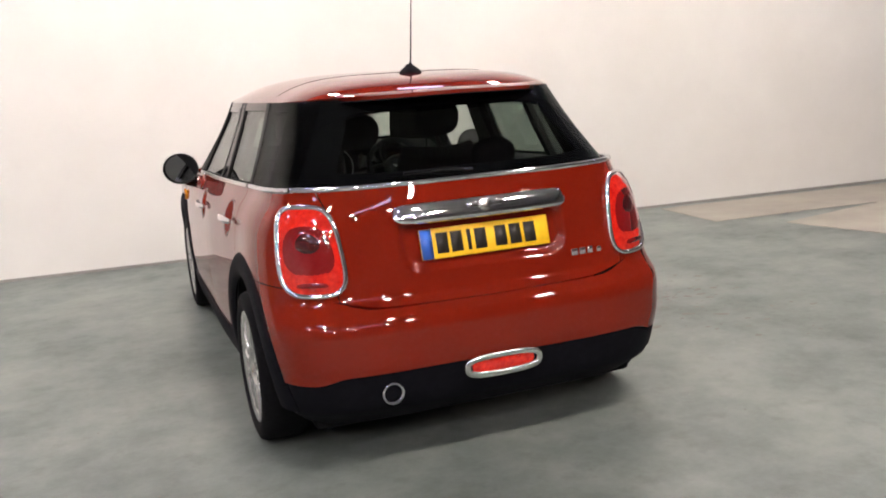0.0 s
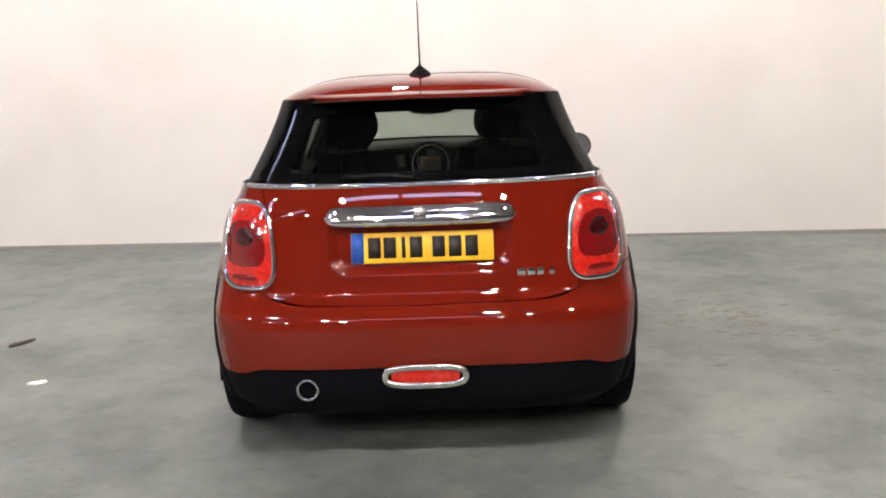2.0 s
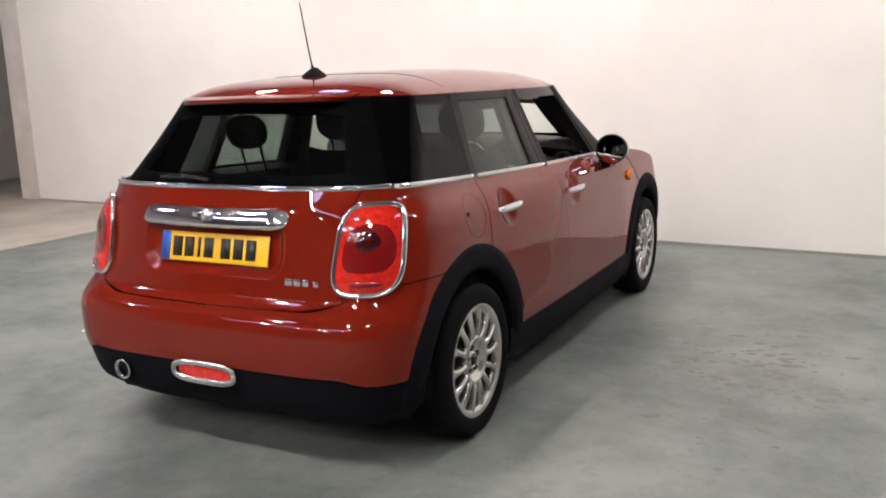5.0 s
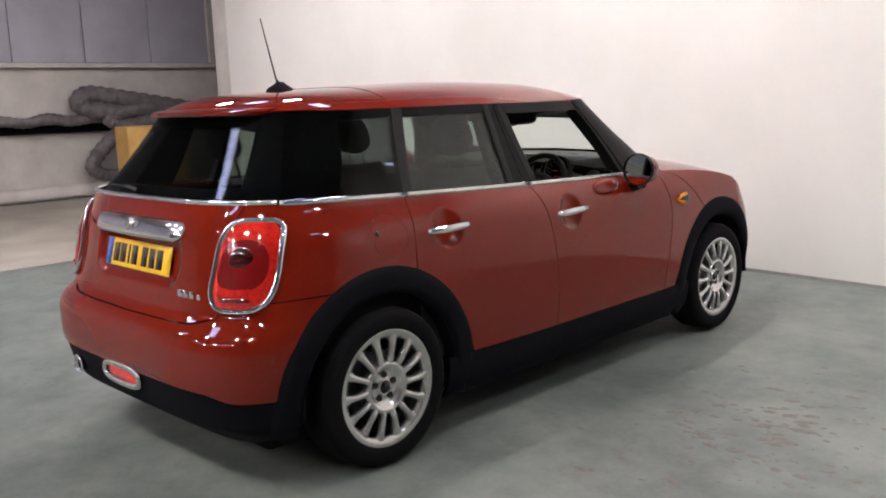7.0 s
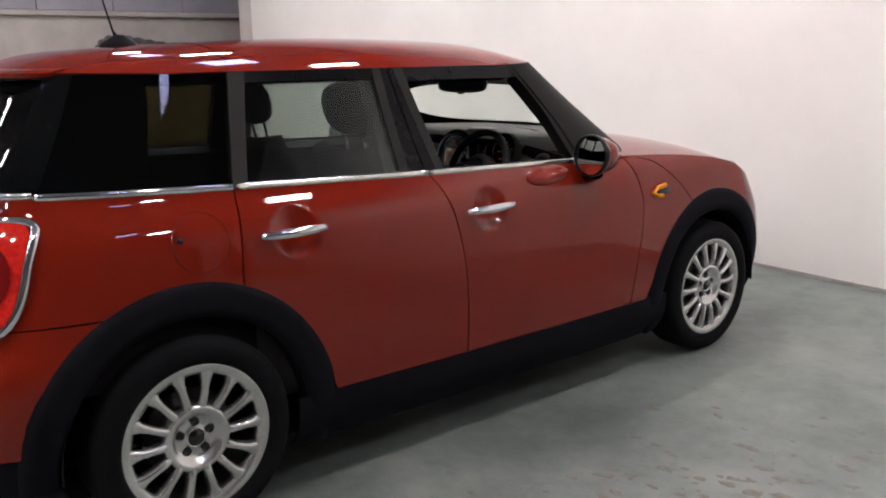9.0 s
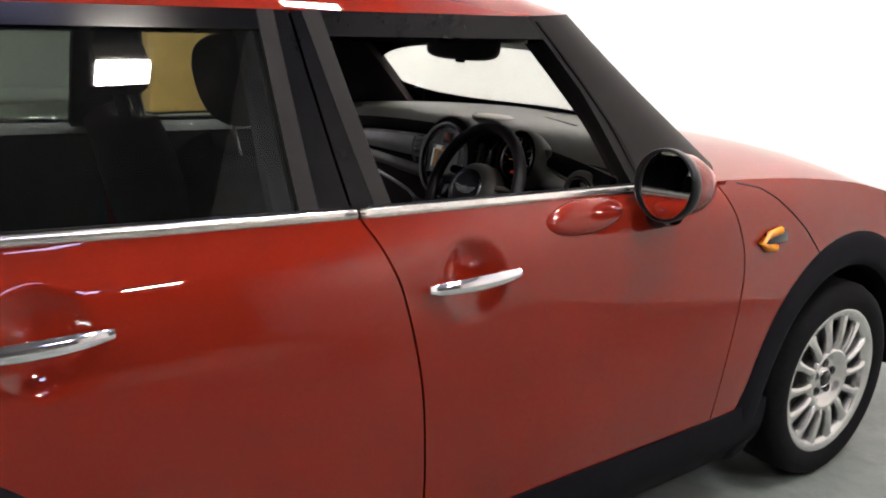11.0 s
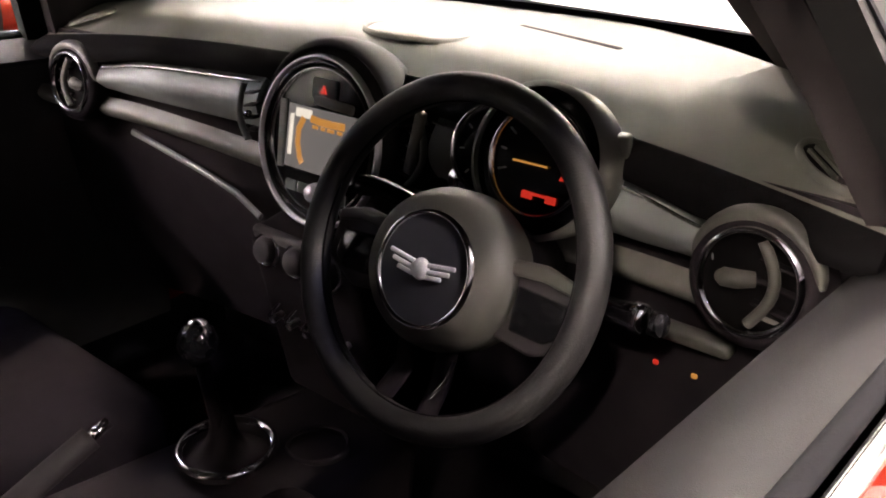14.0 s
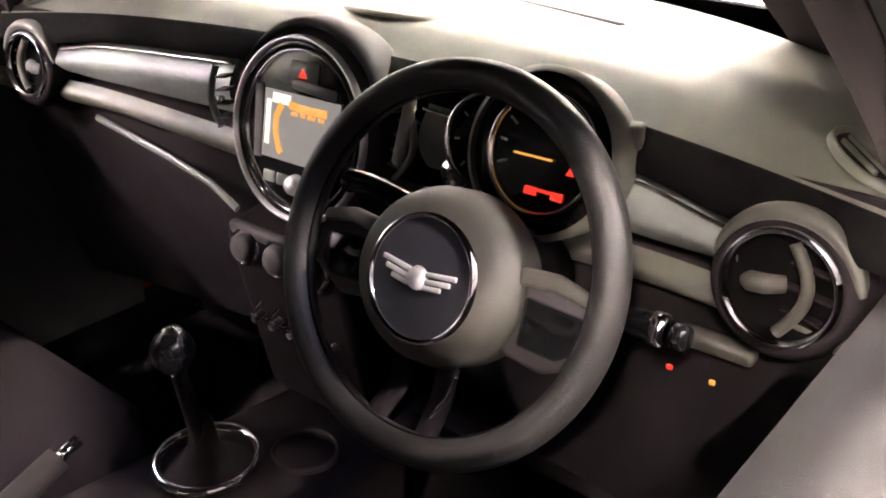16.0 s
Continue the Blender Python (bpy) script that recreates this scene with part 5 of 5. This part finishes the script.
# centre console, gear lever, handbrake
console = empty("centre_console", car)
console["label"] = "black centre console with gear lever and cup holders"
part("console_body", block((0.24, 0.95, 0.24), pose(0, 1.28, 0.42, -6, 0, 0), 0.03, 3), LOWBLACK, console)
part("centre_panel", block((0.22, 0.10, 0.29), pose(0, 1.715, 0.665, 12, 0, 0), 0.02, 3), LOWBLACK, console)
part("gear_lever", sweep([(-0.012, 1.505, 0.52), (-0.008, 1.492, 0.62), (0, 1.476, 0.70)], 0.010, seg=10, up=(1, 0, 0)), LOWBLACK, console)
part("gear_knob", lathe([(0.0, 0.028), (0.010, 0.026), (0.020, 0.018), (0.026, 0.004), (0.024, -0.012), (0.016, -0.022), (0.010, -0.03), (0.0, -0.03)], 24, pose(0, 1.474, 0.722, -8, 0, 0)), GLOSSBLACK, console, "round black gear knob")
part("knob_cap", lathe([(0.0, 0.0305), (0.009, 0.0290), (0.012, 0.0265)], 20, pose(0, 1.474, 0.722, -8, 0, 0)), CHROME, console)
part("gaiter", lathe([(0.014, 0.085), (0.020, 0.045), (0.036, 0.018), (0.060, 0.006)], 24, pose(-0.012, 1.505, 0.520)), LOWBLACK, console)
part("gaiter_ring", lathe([(0.058, 0.0), (0.062, 0.007), (0.068, 0.007), (0.071, 0.0)], 40, pose(-0.015, 1.510, 0.538)), CHROME, console)
for i, y in enumerate((1.62, 1.30)):
    part("cup_holder", lathe([(0.040, 0.0), (0.043, 0.006), (0.046, 0.0), (0.040, -0.05)], 32, pose(0.045, y, 0.512)), LOWBLACK, console)
part("handbrake", sweep([(-0.03, 1.02, 0.51), (-0.03, 1.16, 0.575), (-0.03, 1.335, 0.640)], 0.015, 0.017, seg=12, up=(1, 0, 0)), DASHLOW, console, "dark handbrake lever")
part("handbrake_button", sweep([(-0.03, 1.335, 0.640), (-0.03, 1.36, 0.650)], 0.008, seg=12, up=(1, 0, 0)), CHROME, console, "chrome release button")
for k in range(5):
    part("toggle_switch", sweep([(-0.07 + 0.035 * k, 1.680, 0.668), (-0.07 + 0.035 * k, 1.645, 0.660)], 0.005, seg=8, up=(1, 0, 0)), RINGMETAL, console)

part("radio_panel", block((0.19, 0.016, 0.060), pose(0, 1.652, 0.775, 12, 0, 0), 0.006, 2), DASHLOW, console)
for x in (-0.062, 0.0, 0.062):
    km = axes((x, 1.641, 0.775), (0, -1, 0.2))
    knob = part("radio_knob", lathe([(0.0, 0.016), (0.014, 0.016), (0.018, 0.012), (0.020, 0.0)], 28, km), DASHLOW, console)
    part("chrome_ring", lathe([(0.019, 0.002), (0.021, 0.006), (0.024, 0.006), (0.026, 0.0)], 28, km), CHROME, knob)
for k in range(4):
    part("toggle_guard", sweep([(-0.0875 + 0.035 * k + 0.0175, 1.672, 0.690), (-0.0875 + 0.035 * k + 0.0175, 1.640, 0.672), (-0.0875 + 0.035 * k + 0.0175, 1.684, 0.640)], 0.003, seg=6, up=(1, 0, 0)), CHROME, console)
part("dash_chrome_line", sweep([(-0.50, 1.712, 0.846), (-0.42, 1.716, 0.832), (-0.33, 1.722, 0.814), (-0.24, 1.724, 0.795), (-0.18, 1.722, 0.770)], 0.0045, 0.006, seg=8), DASHMID, dash, "thin grey trim line")

# interior mirror and sun visors
part("interior_mirror", pillow(0.275, 0.040, 0.086, pose(0.015, 1.735, 1.270, -8, 0, 12), 3.6), DASHLOW, car, "black interior mirror")
part("mirror_button", block((0.030, 0.016, 0.010), pose(0.015, 1.728, 1.225, -8, 0, 12), 0.004), GLOSSBLACK, car, "small button under the interior mirror")
part("mirror_mount", sweep([(0, 1.745, 1.28), (0, 1.775, 1.315)], 0.018, seg=10, up=(1, 0, 0)), DASHLOW, car)

# ---------------------------------------------------------------- the building
LEFT_X, RIGHT_X, BACK_Y, FAR_Y, HIGH = -10.9, 9.0, -12.0, 9.0, 5.6
WALL_END = -7.9


def structure(name, data, mat, label, smooth=False):
    return tagged(part(name, data, mat, None, label, smooth), kind="structure")


structure("floor", block((22, 23, 0.2), pose(-1, -1.5, -0.1)), FLOOR, "grey-green painted concrete floor, stained and scuffed")
structure("floor_bare", block((5.95, 20, 0.01), pose(-7.95, -1.0, 0.0005)), BAREFLOOR, "dusty brown bare concrete lane beside the painted floor")
structure("floor_strip", block((5.0, 0.95, 0.008), pose(6.25, 3.18, 0.0003, 0, 0, -4.3)), BAREFLOOR, "dusty brown strip of floor along the wall foot")
structure("floor_patch", block((3.0, 1.5, 0.008), pose(5.75, 2.05, 0.0005, 0, 0, 12)), BAREFLOOR, "pale worn patch of concrete floor")
ang = math.degrees(math.atan2(-0.076, 1.0))
mid_x = (WALL_END + RIGHT_X) / 2
wall_len = (RIGHT_X - WALL_END) / math.cos(radians(ang))
structure("wall_north", block((wall_len, 0.24, HIGH), pose(mid_x, 4.26 - 0.076 * mid_x, HIGH / 2, 0, 0, ang) @ pose(0, 0.12, 0)), WALLPAINT, "white painted wall, slightly scuffed")
structure("wall_base_line", block((wall_len, 0.012, 0.022), pose(mid_x, 4.26 - 0.076 * mid_x, 0.011, 0, 0, ang) @ pose(0, -0.004, 0)), FOOTLINE, "thin darker line along the wall foot")
structure("wall_west", block((0.2, 21.2, HIGH), pose(LEFT_X - 0.1, -1.5, HIGH / 2)), CREAM, "cream painted lower wall")
structure("wall_east", block((0.2, 21.2, HIGH), pose(RIGHT_X + 0.1, -1.5, HIGH / 2)), DIMWALL, "unseen dark wall, kept dim for reflections")
structure("wall_south", block((20.0, 0.2, HIGH), pose(-1, BACK_Y - 0.1, HIGH / 2)), DIMWALL, "unseen dark wall, kept dim for reflections")
structure("wall_far", block((20.0, 0.2, HIGH), pose(-1, FAR_Y + 0.1, HIGH / 2)), CREAM, "cream painted far wall")
structure("ceiling", block((20.2, 21.4, 0.1), pose(-1, -1.5, HIGH + 0.05)), CEILING, "grey sheet roof")

# west wall: sheet cladding over a ledge, crash rail and skirting
cl = tagged(empty("wall_cladding", None, (LEFT_X, 0, 2.13)), "grey sheet cladding above a pale ledge", "cladding", kind="structure")
for i in range(14):
    y = -8.8 + i * 1.12
    part("panel", block((0.05, 1.105, 3.5), pose(0.03, y, 1.76), 0.006), CLADDING, cl, "", False)
part("ledge", block((0.14, 16.4, 0.07), pose(0.07, -1.6, -0.035), 0.01), CREAM, cl, "", False)
part("jamb", block((0.12, 0.14, 3.5), pose(0.06, 6.35, 1.76), 0.01), CREAM, cl, "", False)
structure("crash_rail", block((0.10, 11.5, 0.13), pose(LEFT_X + 0.06, -0.6, 1.12), 0.012), DARK, "dark steel crash rail on the wall")
structure("skirting", sweep([(LEFT_X + 0.05, -9.0, 0.13), (LEFT_X + 0.05, 5.8, 0.13)], 0.05, 0.10, seg=12), CREAM, "cream painted pipe skirting", True)
structure("column", block((0.36, 0.34, HIGH), pose(WALL_END - 0.19, 4.26 + 0.076 * 8.1 + 0.16, HIGH / 2), 0.012), CREAM, "cream painted steel column")


def hose(pts, r, label):
    """A ribbed flexible duct along a smooth line through the points."""
    fine = []
    pv = [Vector(p) for p in pts]
    for i in range(len(pv) - 1):
        p0, p1, p2, p3 = pv[max(0, i - 1)], pv[i], pv[i + 1], pv[min(len(pv) - 1, i + 2)]
        for k in range(14):
            t = k / 14
            fine.append(0.5 * (2 * p1 + (p2 - p0) * t + (2 * p0 - 5 * p1 + 4 * p2 - p3) * t * t + (3 * p1 - p0 - 3 * p2 + p3) * t ** 3))
    n = len(fine)
    ob = part("flexible_hose", sweep(fine, r, seg=14, up=(1, 0, 0.2), taper=lambda t: 1.0 + 0.09 * math.sin(t * n * 1.6) + 0.05 * math.sin(t * 9)), SHADOWGREY)
    return tagged(ob, label, "hose", "hoses hanging on the wall")


hx = LEFT_X + 0.30
hose([(hx, 5.9, 1.32), (hx, 5.2, 1.44), (hx, 4.5, 1.56), (hx, 3.95, 1.64), (hx + 0.06, 3.78, 1.48), (hx + 0.06, 4.2, 1.36), (hx, 5.0, 1.28), (hx, 5.6, 1.30)], 0.14, "grey-brown ribbed extraction hose heaped on the crash rail")
hose([(hx - 0.12, 5.1, 1.22), (hx + 0.1, 4.85, 0.85), (hx + 0.1, 4.55, 0.42), (hx + 0.1, 4.1, 0.36), (hx + 0.1, 3.88, 0.52), (hx + 0.1, 4.15, 0.86), (hx - 0.12, 4.7, 1.16)], 0.11, "grey-brown ribbed extraction hose hanging in a loop")
hose([(hx, 3.95, 1.27), (hx + 0.03, 3.6, 1.24), (hx, 3.3, 1.29), (hx + 0.04, 2.95, 1.23), (hx, 2.6, 1.27), (hx + 0.02, 2.1, 1.23), (hx, 1.2, 1.24)], 0.082, "grey-brown ribbed hose lying along the rail")
hose([(hx + 0.10, 5.5, 1.30), (hx + 0.16, 5.0, 1.40), (hx + 0.14, 4.55, 1.36), (hx + 0.12, 4.2, 1.24), (hx + 0.16, 4.45, 1.14), (hx + 0.18, 4.95, 1.20), (hx + 0.14, 5.35, 1.26)], 0.10, "grey-brown ribbed hose coiled on the crash rail")
hose([(hx + 0.02, 5.7, 1.28), (hx + 0.14, 5.45, 1.02), (hx + 0.16, 5.2, 0.72), (hx + 0.14, 4.85, 0.56), (hx + 0.12, 4.5, 0.66), (hx + 0.08, 4.4, 0.95), (hx, 4.45, 1.22)], 0.085, "grey-brown ribbed extraction hose hanging in a loop")
cab = tagged(empty("ochre_cabinet", None, (-9.2, 4.25, 0)), "ochre painted steel cabinet standing on the floor", "cabinet")
part("body", block((0.40, 0.95, 1.10), pose(0, 0, 0.59), 0.012), ORANGEBOARD, cab, "", False)
part("plinth", block((0.34, 0.88, 0.06), pose(0, 0, 0.03)), DARK, cab, "", False)
part("door", block((0.012, 0.46, 1.02), pose(0.205, -0.235, 0.60), 0.004), ORANGEBOARD, cab, "", False)
part("door", block((0.012, 0.46, 1.02), pose(0.205, 0.235, 0.60), 0.004), ORANGEBOARD, cab, "", False)

def rooflights(w, d, places):
    """Alike translucent sheets in the roof at the given (x, y, turn)."""
    first = tagged(part("rooflight", block((w, d, 0.03), None, 0.008), SKYGLOW, None, "", False), "milky rooflight sheet letting in bluish daylight", "rooflight", "rooflights in the roof")
    first.matrix_basis = pose(places[0][0], places[0][1], HIGH - 0.02, 0, 0, places[0][2])
    for x, y, turn in places[1:]:
        copy_thing(first, pose(x, y, HIGH - 0.02, 0, 0, turn))


rooflights(1.50, 0.30, ((-1.38, -8.4, 0), (0.20, -8.4, 0), (-7.0, -8.4, 0), (-5.4, -8.4, 0)))
rooflights(0.80, 0.45, ((-3.3, -3.4, 0), (-3.3, -2.9, 0), (-6.6, -3.3, 0), (-1.95, 2.5, 0), (-5.4, 2.5, 0), (1.5, 2.5, 0), (6.0, 1.35, 90)))
# Row -8.6 and lamp (2.5, -3.3): added unseen fill for car rear and cabin.
for y, xs in ((-8.6, (-4.2, -1.6, 0.9)), (-6.6, (-4.9, -1.75, 1.5)), (-3.3, (-5.64, -2.89, 0.5, 2.5)), (1.95, (5.35,)), (2.30, (-5.85, -3.10, 2.40)), (2.70, (-0.35,))):
    for x in xs:
        lampo = tagged(empty("strip_lamp", None, (x, y, 4.5)), "warm white box lamp on two rods, hung out of view", "ceiling lamp", "strip lamps under the roof")
        part("housing", block((0.22, 0.50, 0.07), pose(0, 0, 0.045), 0.012), CREAM, lampo, "", False)
        part("diffuser", block((0.16, 0.43, 0.02), pose(0, 0, 0.0), 0.006), STRIPGLOW, lampo, "lit warm diffuser", False)
        for yy in (-0.22, 0.22):
            part("hanger", sweep([(0, yy, 0.08), (0, yy, 1.09)], 0.006, seg=6), CREAM, lampo)

# scraps and stains on the floor
random.seed(4)


def scrap(name, x, y, w, l, turn, mat, label, h=0.004):
    bm = bmesh.new()
    n = 14
    ring = [(w * k * math.cos(2 * math.pi * i / n), l * k * math.sin(2 * math.pi * i / n)) for i, k in enumerate(0.7 + 0.5 * random.random() for _ in range(n))]
    vs = [bm.verts.new((px, py, h * (0.5 + 0.3 * random.random()))) for px, py in ring]
    lo = [bm.verts.new((px, py, 0.0)) for px, py in ring]
    top = bm.verts.new((0, 0, h))
    for i in range(n):
        bm.faces.new((vs[i], vs[(i + 1) % n], top))
        bm.faces.new((lo[i], lo[(i + 1) % n], vs[(i + 1) % n], vs[i]))
    bmesh.ops.transform(bm, matrix=pose(x, y, 0.0015, 0, 0, turn), verts=bm.verts)
    return tagged(part(name, bm, mat), label, "litter")


scrap("paper_scrap", -1.98, 0.506, 0.050, 0.038, 20, PAPER, "small torn scrap of white paper lying flat")
scrap("leaf_scrap", -2.41, 1.237, 0.095, 0.028, 62, LEAF, "dry dark brown leaf lying on the concrete", 0.012)
verts, faces = [], []
for _ in range(330):
    pick = random.random()
    if pick < 0.55:
        x, y = random.gauss(1.70, 0.22), random.gauss(1.35, 0.40)
    elif pick < 0.75:
        x, y = random.gauss(1.95, 0.30), random.gauss(0.75, 0.40)
    else:
        x, y = random.uniform(-4, 4), random.uniform(-2.5, 3.6)
    if abs(x) < 0.95 and -0.7 < y < 3.4:
        continue
    r = (0.005 + 0.020 * random.random() ** 2.2) * (1.0 if pick < 0.75 else 0.6)
    b, n, st, turn = len(verts), 14, random.uniform(1.0, 2.2), random.uniform(-0.6, 0.6)
    verts.append((x, y, 0.0022))
    for i in range(n):
        a = 2 * math.pi * i / n
        k = r * (0.65 + 0.45 * random.random())
        u, v = k * st * math.cos(a), k * math.sin(a)
        verts.append((x + u * math.cos(turn) - v * math.sin(turn), y + u * math.sin(turn) + v * math.cos(turn), 0.0012))
    faces += [(b, b + 1 + i, b + 1 + (i + 1) % n) for i in range(n)]
tagged(part("floor_spots", (verts, faces), STAIN), "dark oily spots and grit on the concrete", "stain", kind="stuff")
